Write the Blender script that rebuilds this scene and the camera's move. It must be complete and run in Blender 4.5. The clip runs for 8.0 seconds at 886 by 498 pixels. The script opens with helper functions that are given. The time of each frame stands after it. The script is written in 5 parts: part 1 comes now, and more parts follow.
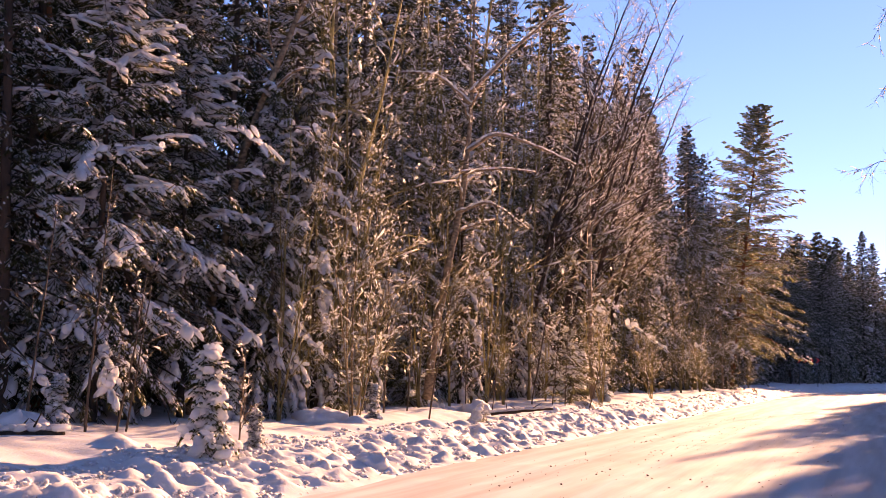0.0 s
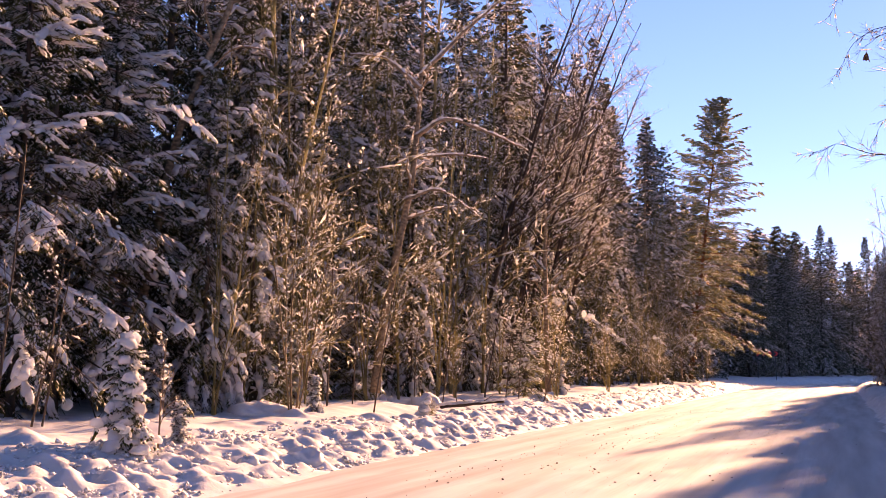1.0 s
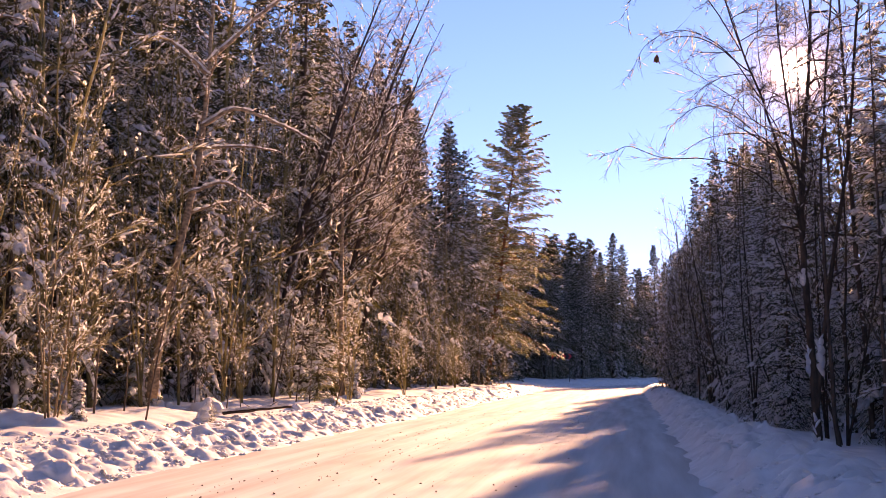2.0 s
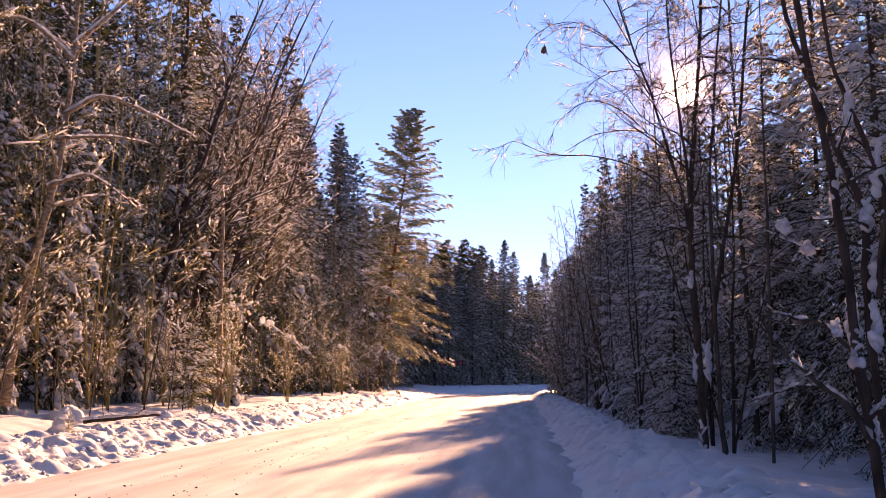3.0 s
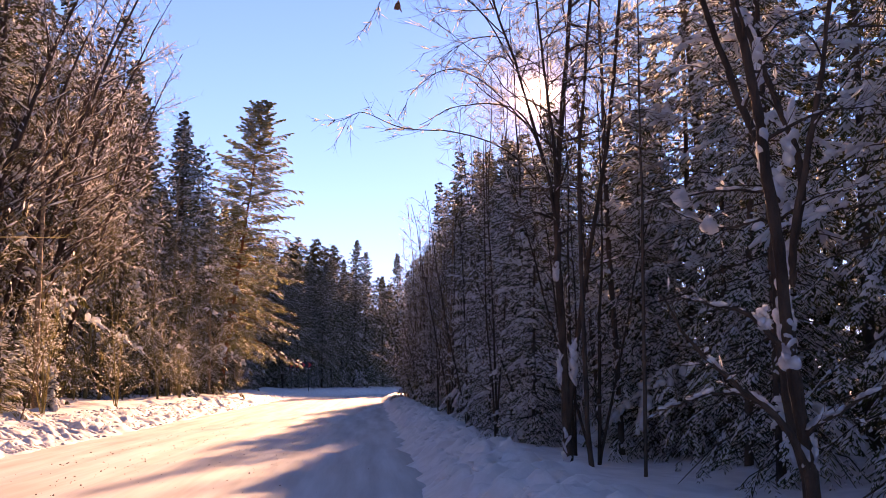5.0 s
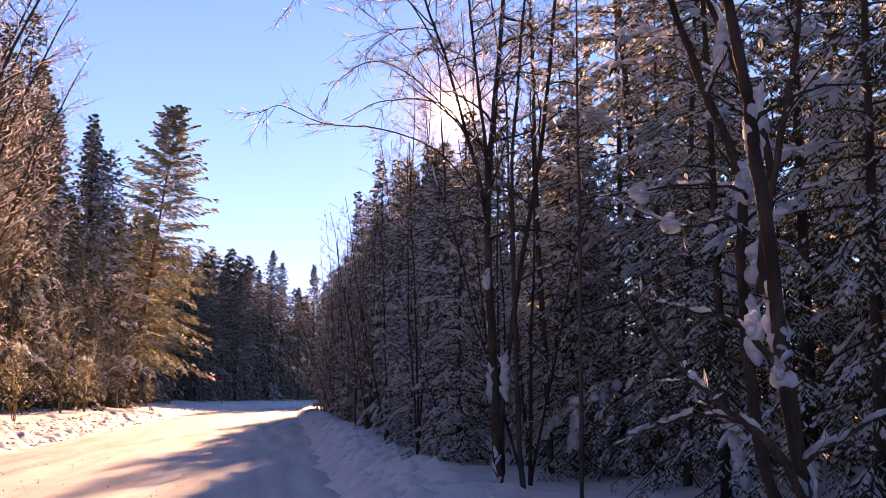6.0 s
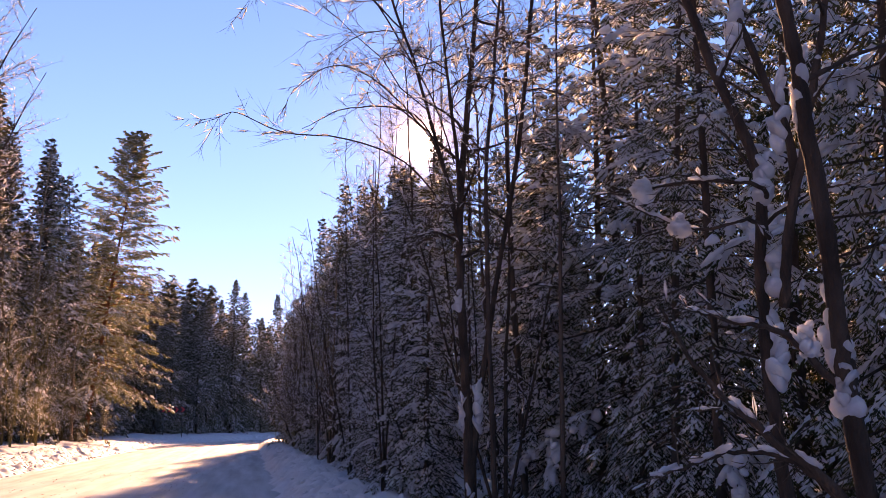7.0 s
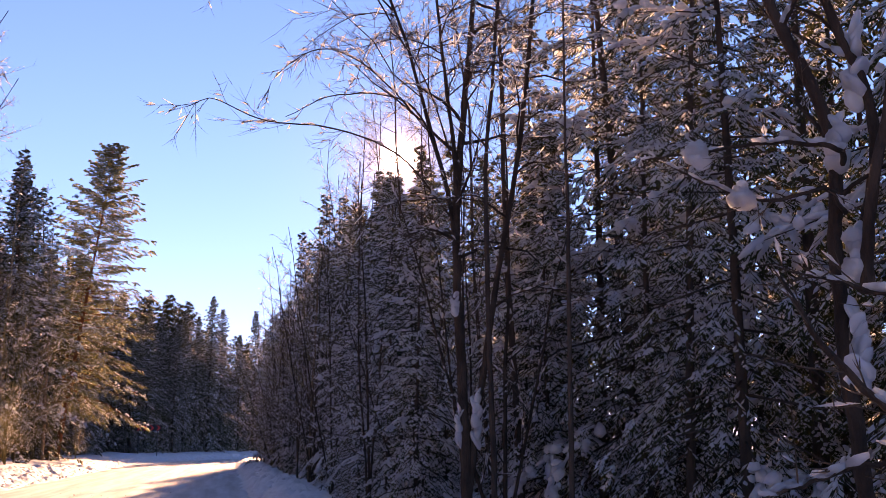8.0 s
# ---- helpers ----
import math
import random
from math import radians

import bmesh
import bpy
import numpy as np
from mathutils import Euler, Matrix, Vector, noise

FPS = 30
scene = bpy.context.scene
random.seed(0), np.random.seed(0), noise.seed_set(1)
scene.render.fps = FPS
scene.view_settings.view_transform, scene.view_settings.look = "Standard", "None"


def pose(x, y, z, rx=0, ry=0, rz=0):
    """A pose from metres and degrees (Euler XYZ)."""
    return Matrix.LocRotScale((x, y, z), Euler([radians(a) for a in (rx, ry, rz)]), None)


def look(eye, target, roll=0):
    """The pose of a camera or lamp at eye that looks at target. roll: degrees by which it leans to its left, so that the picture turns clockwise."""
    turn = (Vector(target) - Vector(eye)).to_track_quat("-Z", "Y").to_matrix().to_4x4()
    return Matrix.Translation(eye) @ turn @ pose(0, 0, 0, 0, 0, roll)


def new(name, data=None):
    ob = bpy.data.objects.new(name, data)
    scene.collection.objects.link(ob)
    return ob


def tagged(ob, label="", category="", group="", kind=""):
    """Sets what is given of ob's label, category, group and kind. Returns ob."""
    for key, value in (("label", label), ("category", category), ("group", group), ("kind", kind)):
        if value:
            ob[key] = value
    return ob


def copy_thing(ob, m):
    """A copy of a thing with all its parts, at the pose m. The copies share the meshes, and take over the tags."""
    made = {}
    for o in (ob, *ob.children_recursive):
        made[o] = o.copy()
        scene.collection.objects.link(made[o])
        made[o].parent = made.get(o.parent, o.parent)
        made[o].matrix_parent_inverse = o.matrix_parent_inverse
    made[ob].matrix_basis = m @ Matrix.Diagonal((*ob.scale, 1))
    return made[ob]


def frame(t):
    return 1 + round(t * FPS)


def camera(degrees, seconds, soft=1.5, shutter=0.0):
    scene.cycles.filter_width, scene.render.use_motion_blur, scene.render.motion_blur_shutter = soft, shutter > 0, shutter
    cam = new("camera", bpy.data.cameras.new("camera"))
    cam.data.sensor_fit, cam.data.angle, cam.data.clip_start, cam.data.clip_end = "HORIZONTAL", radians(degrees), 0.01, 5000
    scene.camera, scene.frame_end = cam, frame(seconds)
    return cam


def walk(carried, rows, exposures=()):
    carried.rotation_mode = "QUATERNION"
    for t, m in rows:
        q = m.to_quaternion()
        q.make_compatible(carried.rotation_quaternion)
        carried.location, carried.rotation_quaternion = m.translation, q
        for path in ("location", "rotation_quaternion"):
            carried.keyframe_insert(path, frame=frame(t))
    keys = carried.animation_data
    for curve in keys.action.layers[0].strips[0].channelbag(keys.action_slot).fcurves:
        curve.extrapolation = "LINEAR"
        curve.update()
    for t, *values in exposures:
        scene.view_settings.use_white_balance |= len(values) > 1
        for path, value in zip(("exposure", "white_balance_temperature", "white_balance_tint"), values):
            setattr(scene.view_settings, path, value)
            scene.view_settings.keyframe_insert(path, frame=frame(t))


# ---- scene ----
cam = camera(44.8, 8.0, soft=0.4)
METRES, EYE, TILT, LEAN, TURN = 9.0, 1.6, 6.8, 0.0, 0.0
ROWS = [
    (0.0, 0.0, 0.0, 0.0, 0.0, 0.0, -0.0),
    (0.5, 0.023, 0.0471, -0.0103, -0.57, -0.2, 0.11),
    (1.0, 0.0451, 0.0972, -0.0206, -1.94, -0.25, 0.0),
    (1.5, 0.0662, 0.1539, -0.0251, -7.48, -0.14, -0.61),
    (2.0, 0.0975, 0.2101, -0.0304, -12.28, -0.03, -1.12),
    (3.5, 0.1818, 0.375, -0.0535, -19.68, 0.66, -2.01),
    (4.0, 0.2052, 0.4349, -0.0574, -21.07, 0.7, -2.19),
    (4.5, 0.2374, 0.4918, -0.0634, -22.46, 0.77, -2.31),
    (5.0, 0.2631, 0.5456, -0.0714, -25.74, 0.9, -2.68),
    (6.5, 0.3395, 0.7193, -0.0867, -31.27, 2.43, -3.25),
    (7.0, 0.3726, 0.7763, -0.0945, -32.02, 3.55, -3.18),
    (7.5, 0.3957, 0.834, -0.105, -32.64, 4.39, -3.25),
    (8.0, 0.4223, 0.8951, -0.114, -33.15, 4.6, -3.29),
]
walk(cam, [(t, pose(0, 0, EYE, TILT, LEAN, TURN) @ pose(METRES * x, METRES * y, METRES * z, 90 + pitch, roll, yaw)) for t, x, y, z, yaw, pitch, roll in ROWS],
     [(0.0, 1.5, 7600, 62), (8.0, 1.5, 7600, 62)])
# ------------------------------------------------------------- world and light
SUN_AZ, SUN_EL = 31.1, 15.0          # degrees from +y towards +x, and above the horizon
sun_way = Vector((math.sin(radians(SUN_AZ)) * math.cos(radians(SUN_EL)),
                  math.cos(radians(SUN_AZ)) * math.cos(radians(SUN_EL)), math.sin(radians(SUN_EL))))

world = bpy.data.worlds.new("winter_sky")
scene.world = world
world.use_nodes = True
wn, wl = world.node_tree.nodes, world.node_tree.links
wn.clear()
sky = wn.new("ShaderNodeTexSky")
sky.sky_type, sky.sun_disc = "NISHITA", False
sky.sun_elevation, sky.sun_rotation = radians(SUN_EL), radians(SUN_AZ)
sky.air_density, sky.dust_density, sky.ozone_density, sky.altitude = 1.0, 0.0, 2.0, 2500.0
bg = wn.new("ShaderNodeBackground")
bg.inputs["Strength"].default_value = 0.06
tone = wn.new("ShaderNodeHueSaturation")          # the crisp blue of dry winter air
tone.inputs["Hue"].default_value, tone.inputs["Saturation"].default_value = 0.452, 1.05
wl.new(sky.outputs[0], tone.inputs["Color"])
air = wn.new("ShaderNodeMix")
air.data_type, air.blend_type = "RGBA", "MULTIPLY"
air.inputs["Factor"].default_value, air.inputs["B"].default_value = 1.0, (0.87, 0.98, 1.48, 1)
wl.new(tone.outputs[0], air.inputs["A"])
wl.new(air.outputs["Result"], bg.inputs["Color"])
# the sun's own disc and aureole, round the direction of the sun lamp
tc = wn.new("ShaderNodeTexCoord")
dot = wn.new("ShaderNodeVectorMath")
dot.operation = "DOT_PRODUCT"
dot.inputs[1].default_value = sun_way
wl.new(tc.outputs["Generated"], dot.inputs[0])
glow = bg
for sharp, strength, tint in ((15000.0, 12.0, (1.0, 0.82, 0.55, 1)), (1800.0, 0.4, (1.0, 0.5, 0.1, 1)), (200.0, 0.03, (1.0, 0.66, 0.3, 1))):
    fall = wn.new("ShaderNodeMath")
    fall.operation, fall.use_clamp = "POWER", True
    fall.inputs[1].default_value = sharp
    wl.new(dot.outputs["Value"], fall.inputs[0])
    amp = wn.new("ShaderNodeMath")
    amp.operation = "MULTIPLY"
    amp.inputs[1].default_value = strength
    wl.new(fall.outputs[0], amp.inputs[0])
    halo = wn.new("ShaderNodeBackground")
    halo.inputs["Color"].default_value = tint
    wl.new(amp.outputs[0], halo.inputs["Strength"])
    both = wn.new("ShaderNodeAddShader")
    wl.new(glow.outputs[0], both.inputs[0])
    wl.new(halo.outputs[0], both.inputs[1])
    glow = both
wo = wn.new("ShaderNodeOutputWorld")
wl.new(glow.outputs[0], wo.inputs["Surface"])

sun = new("sun", bpy.data.lights.new("sun", "SUN"))
sun.data.energy, sun.data.angle, sun.data.color = 5.7, radians(0.6), (1.0, 0.745, 0.37)
sun.matrix_world = look(sun_way * 100, (0, 0, 0))


# ------------------------------------------------------------- materials
def material(name, colors, scale=3.0, rough=0.8, bump=0.2, bump_scale=30.0, clear=0.0, vary=0.25, stretch=(1, 1, 1), turn=0.0, spec=0.3, deep=0.0):
    """A rough surface in two colours mottled at two scales; clear: share of light that passes through it."""
    m = bpy.data.materials.new(name)
    m.use_nodes = True
    n, l = m.node_tree.nodes, m.node_tree.links
    n.clear()
    out = n.new("ShaderNodeOutputMaterial")
    p = n.new("ShaderNodeBsdfPrincipled")
    p.inputs["Roughness"].default_value = rough
    p.inputs["Specular IOR Level"].default_value = spec
    p.inputs["Subsurface Weight"].default_value, p.inputs["Subsurface Scale"].default_value = 1.0 if deep else 0.0, deep
    p.inputs["Subsurface Radius"].default_value = (1.0, 0.9, 0.75)
    co = n.new("ShaderNodeTexCoord")
    mp = n.new("ShaderNodeMapping")
    mp.inputs["Scale"].default_value = stretch
    rot = n.new("ShaderNodeMapping")
    rot.inputs["Rotation"].default_value = (0, 0, turn)
    l.new(co.outputs["Object"], rot.inputs["Vector"])
    l.new(rot.outputs[0], mp.inputs["Vector"])
    n1 = n.new("ShaderNodeTexNoise")
    n1.inputs["Scale"].default_value, n1.inputs["Detail"].default_value = scale, 6
    n2 = n.new("ShaderNodeTexNoise")
    n2.inputs["Scale"].default_value, n2.inputs["Detail"].default_value = bump_scale, 4
    l.new(mp.outputs[0], n1.inputs["Vector"])
    l.new(mp.outputs[0], n2.inputs["Vector"])
    mix = n.new("ShaderNodeMix")
    mix.data_type = "RGBA"
    mix.inputs["A"].default_value, mix.inputs["B"].default_value = (*colors[0], 1), (*colors[1], 1)
    cr = n.new("ShaderNodeMapRange")
    cr.inputs["From Min"].default_value, cr.inputs["From Max"].default_value = 0.35, 0.65
    l.new(n1.outputs["Fac"], cr.inputs["Value"])
    l.new(cr.outputs[0], mix.inputs["Factor"])
    info = n.new("ShaderNodeObjectInfo")
    vr = n.new("ShaderNodeMapRange")
    vr.inputs["To Min"].default_value, vr.inputs["To Max"].default_value = 1 - vary, 1 + vary * 0.6
    l.new(info.outputs["Random"], vr.inputs["Value"])
    hsv = n.new("ShaderNodeHueSaturation")
    l.new(vr.outputs[0], hsv.inputs["Value"])
    l.new(mix.outputs["Result"], hsv.inputs["Color"])
    l.new(hsv.outputs[0], p.inputs["Base Color"])
    bp = n.new("ShaderNodeBump")
    bp.inputs["Strength"].default_value, bp.inputs["Distance"].default_value = bump, 0.02
    l.new(n2.outputs["Fac"], bp.inputs["Height"])
    l.new(bp.outputs[0], p.inputs["Normal"])
    if clear:
        tr = n.new("ShaderNodeBsdfTranslucent")
        l.new(hsv.outputs[0], tr.inputs["Color"])
        ms = n.new("ShaderNodeMixShader")
        ms.inputs[0].default_value = clear
        l.new(p.outputs[0], ms.inputs[1])
        l.new(tr.outputs[0], ms.inputs[2])
        l.new(ms.outputs[0], out.inputs["Surface"])
    else:
        l.new(p.outputs[0], out.inputs["Surface"])
    return m


SNOW = material("fresh_snow", ((0.55, 0.55, 0.57), (0.68, 0.68, 0.70)), 2.5, 0.7, 0.35, 22.0, 0.0, 0.0, deep=0.06)
PACKED = material("packed_road_snow", ((0.40, 0.39, 0.39), (0.60, 0.60, 0.61)), 1.0, 0.75, 0.22, 9.0, 0.0, 0.0, (2.2, 0.12, 1), turn=radians(22.1), spec=0.2)
SNOW_LOAD = material("snow_on_branches", ((0.82, 0.83, 0.85), (0.90, 0.90, 0.90)), 5.0, 0.7, 0.4, 30.0, 0.5, 0.04, deep=0.07)
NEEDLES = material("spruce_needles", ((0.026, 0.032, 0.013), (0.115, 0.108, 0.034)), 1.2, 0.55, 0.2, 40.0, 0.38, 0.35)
# the sun's gold is put into this needle colour, over yellow-green
NEEDLES_SUNLIT = material("pine_needles", ((0.14, 0.145, 0.055), (0.34, 0.31, 0.13)), 0.8, 0.6, 0.2, 40.0, 0.5, 0.2)
BARK_SPRUCE = material("spruce_bark", ((0.045, 0.032, 0.026), (0.11, 0.075, 0.055)), 6.0, 0.9, 0.8, 40.0, 0, 0.3, (1, 1, 0.3))
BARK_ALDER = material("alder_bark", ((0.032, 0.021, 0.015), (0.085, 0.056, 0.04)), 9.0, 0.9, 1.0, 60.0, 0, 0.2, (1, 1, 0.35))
# the lighter bark tone also carries orange sunlight on the stems
BARK_BIRCH = material("birch_bark", ((0.13, 0.085, 0.05), (0.48, 0.35, 0.22)), 9.0, 0.8, 1.0, 45.0, 0, 0.25, (1, 1, 1.8))
BARK_SHOOT = material("young_birch_bark", ((0.13, 0.085, 0.04), (0.30, 0.21, 0.10)), 8.0, 0.65, 0.5, 60.0, 0, 0.25, (1, 1, 0.5))
BARK_PINE = material("pine_bark", ((0.15, 0.05, 0.02), (0.34, 0.13, 0.05)), 4.0, 0.9, 0.8, 30.0, 0, 0.2, (1, 1, 0.4))
# golden sunlight on the twigs is put into this colour
SUNLIT_TWIGS = material("bare_twigs", ((0.19, 0.16, 0.07), (0.50, 0.45, 0.22)), 1.5, 0.6, 0.2, 40.0, 0.55, 0.35)
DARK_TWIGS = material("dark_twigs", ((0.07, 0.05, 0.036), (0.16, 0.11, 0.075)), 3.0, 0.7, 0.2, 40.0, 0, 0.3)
METAL = material("grey_sign_post", ((0.07, 0.07, 0.075), (0.13, 0.13, 0.135)), 6.0, 0.5, 0.1, 40.0, 0, 0.0)
RED = material("red_sign_paint", ((0.80, 0.05, 0.06), (0.9, 0.08, 0.08)), 4.0, 0.5, 0.05, 40.0, 0, 0.0)
# board behind the arrowheads, near black all over
SIGN_DARK = material("sign_board_face", ((0.02, 0.02, 0.03), (0.04, 0.04, 0.05)), 4.0, 0.6, 0.05, 40.0, 0, 0.0)


# ------------------------------------------------------------- mesh tools
class Shape:
    """Collects vertices and triangles for one mesh."""

    def __init__(self):
        self.v, self.f, self.n = [], [], 0

    def add(self, v, f):
        v = np.asarray(v, float).reshape(-1, 3)
        self.v.append(v)
        self.f.append(np.asarray(f, int).reshape(-1, 3) + self.n)
        self.n += len(v)

    def mesh(self, name, mat, smooth=True):
        me = bpy.data.meshes.new(name)
        v = np.concatenate(self.v).astype(np.float32)
        f = np.concatenate(self.f).astype(np.int32)
        me.vertices.add(len(v))
        me.vertices.foreach_set("co", v.ravel())
        me.loops.add(f.size)
        me.loops.foreach_set("vertex_index", f.ravel())
        me.polygons.add(len(f))
        me.polygons.foreach_set("loop_start", np.arange(0, f.size, 3, dtype=np.int32))
        me.polygons.foreach_set("use_smooth", np.full(len(f), smooth))
        me.materials.append(mat)
        me.update(calc_edges=True)
        me.validate()
        return me


def part(name, shape, mat, parent=None, label="", smooth=True, kind=""):
    ob = new(name, shape.mesh(name, mat, smooth))
    ob.parent = parent
    return tagged(ob, label, kind=kind)


def unit(v):
    v = np.asarray(v, float)
    return v / np.maximum(np.linalg.norm(v, axis=-1, keepdims=True), 1e-9)


def tube(shape, pts, radii, sides=6):
    """A tapered tube along pts, closed at both ends."""
    pts, radii = np.asarray(pts, float), np.asarray(radii, float)
    k = len(pts)
    way = unit(np.gradient(pts, axis=0))
    ref = np.where(np.abs(way[:, 2:3]) > 0.9, [[1.0, 0, 0]], [[0, 0, 1.0]])
    a = unit(np.cross(way, ref))
    b = np.cross(way, a)
    ang = np.arange(sides) * 2 * np.pi / sides
    ring = pts[:, None] + radii[:, None, None] * (np.cos(ang)[None, :, None] * a[:, None] + np.sin(ang)[None, :, None] * b[:, None])
    v = np.concatenate([ring.reshape(-1, 3), pts[:1], pts[-1:]])
    i, j = np.meshgrid(np.arange(k - 1), np.arange(sides), indexing="ij")
    j2 = (j + 1) % sides
    q = [i * sides + j, i * sides + j2, (i + 1) * sides + j2, (i + 1) * sides + j]
    f = np.concatenate([np.stack([q[0], q[1], q[2]], -1).reshape(-1, 3), np.stack([q[0], q[2], q[3]], -1).reshape(-1, 3)])
    js = np.arange(sides)
    c0, c1 = k * sides, k * sides + 1
    cap = np.concatenate([np.stack([np.full(sides, c0), (js + 1) % sides, js], -1),
                          np.stack([np.full(sides, c1), (k - 1) * sides + js, (k - 1) * sides + (js + 1) % sides], -1)])
    shape.add(v, np.concatenate([f, cap]))


def thin_rods(shape, a, b, r, sag=0.0):
    """Many thin three-sided bent rods at once, from points a to points b."""
    a, b = np.asarray(a, float).reshape(-1, 3), np.asarray(b, float).reshape(-1, 3)
    m = len(a)
    if not m:
        return
    r = np.broadcast_to(np.asarray(r, float), (m,))
    way = unit(b - a)
    side = unit(np.cross(way, [0.31, 0.17, 0.93]))
    up = np.cross(side, way)
    mid = (a + b) / 2 + np.array([0, 0, -1.0]) * (sag * np.linalg.norm(b - a, axis=1))[:, None]
    v = np.empty((m, 7, 3))
    for k in range(3):
        w = np.cos(k * 2.0944) * side + np.sin(k * 2.0944) * up
        v[:, k] = a + w * r[:, None]
        v[:, 3 + k] = mid + w * (r * 0.7)[:, None]
    v[:, 6] = b
    f0 = []
    for k in range(3):
        j = (k + 1) % 3
        f0 += [(k, j, 3 + j), (k, 3 + j, 3 + k), (3 + k, 3 + j, 6)]
    f = np.array(f0)[None] + 7 * np.arange(m)[:, None, None]
    shape.add(v, f)


def spikes(shape, a, b, r):
    """Many straight thin twigs at once, each a three-sided spike from a to b."""
    a, b = np.asarray(a, float).reshape(-1, 3), np.asarray(b, float).reshape(-1, 3)
    m = len(a)
    if not m:
        return
    r = np.broadcast_to(np.asarray(r, float), (m,))[:, None]
    way = unit(b - a)
    side = unit(np.cross(way, [0.31, 0.17, 0.93]))
    up = np.cross(side, way)
    v = np.stack([a + r * side, a + r * (-0.5 * side + 0.87 * up), a + r * (-0.5 * side - 0.87 * up), b], 1)
    f = np.array([(0, 1, 3), (1, 2, 3), (2, 0, 3)])[None] + 4 * np.arange(m)[:, None, None]
    shape.add(v, f)


def spindles(shape, a, b, r, rng, whole=True, lift=0.0):
    """Many fingers of snow at once: thick in the outer half, tapering to both ends, lying on twigs from a to b."""
    a, b, r = np.asarray(a, float).reshape(-1, 3), np.asarray(b, float).reshape(-1, 3), np.asarray(r, float)
    m = len(a)
    if not m:
        return
    way = unit(b - a)
    side = unit(np.cross(way, [0.05, 0.03, 1.0]))
    up = np.cross(side, way)
    a, b = a + up * (lift * r)[:, None], b + up * (lift * r * 0.5)[:, None]
    mid = a + (b - a) * rng.uniform(0.45, 0.75, m)[:, None]
    w = (r * rng.uniform(0.8, 1.4, m))[:, None]
    h = (r * rng.uniform(0.6, 1.1, m))[:, None]
    v = np.stack([a, mid + w * side - 0.3 * h * up, mid + h * up, mid - w * side - 0.3 * h * up, b], 1)
    f0 = [(0, 1, 2), (0, 2, 3), (4, 2, 1), (4, 3, 2)] + ([(0, 3, 1), (4, 1, 3)] if whole else [])
    f = np.array(f0)[None] + 5 * np.arange(m)[:, None, None]
    shape.add(v, f)


def lobes(shape, c, way, size, rng):
    """Many small snow lobes at once: six-sided pillows, fewer faces than pads."""
    c, way, size = [np.asarray(q, float).reshape(-1, 3) for q in (c, way, size)]
    m = len(c)
    if not m:
        return
    x = unit(way)
    y = unit(np.cross([0, 0, 1.0], x) + 1e-6)
    z = np.cross(x, y)
    ang = np.arange(6) * np.pi / 3
    loc = np.concatenate([[[0.1, 0, 1.0]], np.stack([np.cos(ang), np.sin(ang), 0.25 * np.cos(3 * ang) + 0.2], -1), [[0, 0, -0.7]]])
    loc = loc[None] * (1 + rng.uniform(-0.3, 0.3, (m, 8, 1))) * size[:, None]
    v = c[:, None] + loc[..., :1] * x[:, None] + loc[..., 1:2] * y[:, None] + loc[..., 2:] * z[:, None]
    f0 = []
    for k in range(6):
        j = (k + 1) % 6
        f0 += [(0, 1 + k, 1 + j), (7, 1 + j, 1 + k)]
    shape.add(v, np.array(f0)[None] + 8 * np.arange(m)[:, None, None])


def ball(fine):
    """Vertices and faces of a round ball made of triangles, coarse or fine."""
    g = (1 + 5 ** 0.5) / 2
    v = [(-1, g, 0), (1, g, 0), (-1, -g, 0), (1, -g, 0), (0, -1, g), (0, 1, g), (0, -1, -g), (0, 1, -g), (g, 0, -1), (g, 0, 1), (-g, 0, -1), (-g, 0, 1)]
    f = [(0, 11, 5), (0, 5, 1), (0, 1, 7), (0, 7, 10), (0, 10, 11), (1, 5, 9), (5, 11, 4), (11, 10, 2), (10, 7, 6), (7, 1, 8),
         (3, 9, 4), (3, 4, 2), (3, 2, 6), (3, 6, 8), (3, 8, 9), (4, 9, 5), (2, 4, 11), (6, 2, 10), (8, 6, 7), (9, 8, 1)]
    v = [unit(q) for q in v]
    if fine:
        mids, f2 = {}, []

        def mid(i, j):
            key = (min(i, j), max(i, j))
            if key not in mids:
                mids[key] = len(v)
                v.append(unit(v[i] + v[j]))
            return mids[key]

        for i, j, k in f:
            a, c, d = mid(i, j), mid(j, k), mid(k, i)
            f2 += [(i, a, d), (j, c, a), (k, d, c), (a, c, d)]
        f = f2
    return np.array(v), np.array(f)


def puffs(shape, c, way, size, rng, fine=True):
    """Many soft lumps of snow at once at c, long along way, with sizes (long, wide, thick), flatter below."""
    c, way, size = [np.asarray(q, float).reshape(-1, 3) for q in (c, way, size)]
    m = len(c)
    if not m:
        return
    x = unit(way)
    y = unit(np.cross([0, 0, 1.0], x) + 1e-6)
    z = np.cross(x, y)
    v0, f0 = ball(fine)
    k = len(v0)
    # a few slow waves over the ball make each lump uneven without sharp corners
    wave = np.zeros((m, k))
    for _ in range(3):
        d = unit(rng.normal(0, 1, (m, 3)))
        wave += np.sin(3.2 * d @ v0.T + rng.uniform(0, 6.28, (m, 1)))
    loc = v0[None] * (1 + 0.11 * wave)[..., None] * size[:, None]
    loc[..., 2] = np.where(loc[..., 2] < 0, loc[..., 2] * 0.55, loc[..., 2])
    v = c[:, None] + loc[..., :1] * x[:, None] + loc[..., 1:2] * y[:, None] + loc[..., 2:] * z[:, None]
    shape.add(v, f0[None] + k * np.arange(m)[:, None, None])


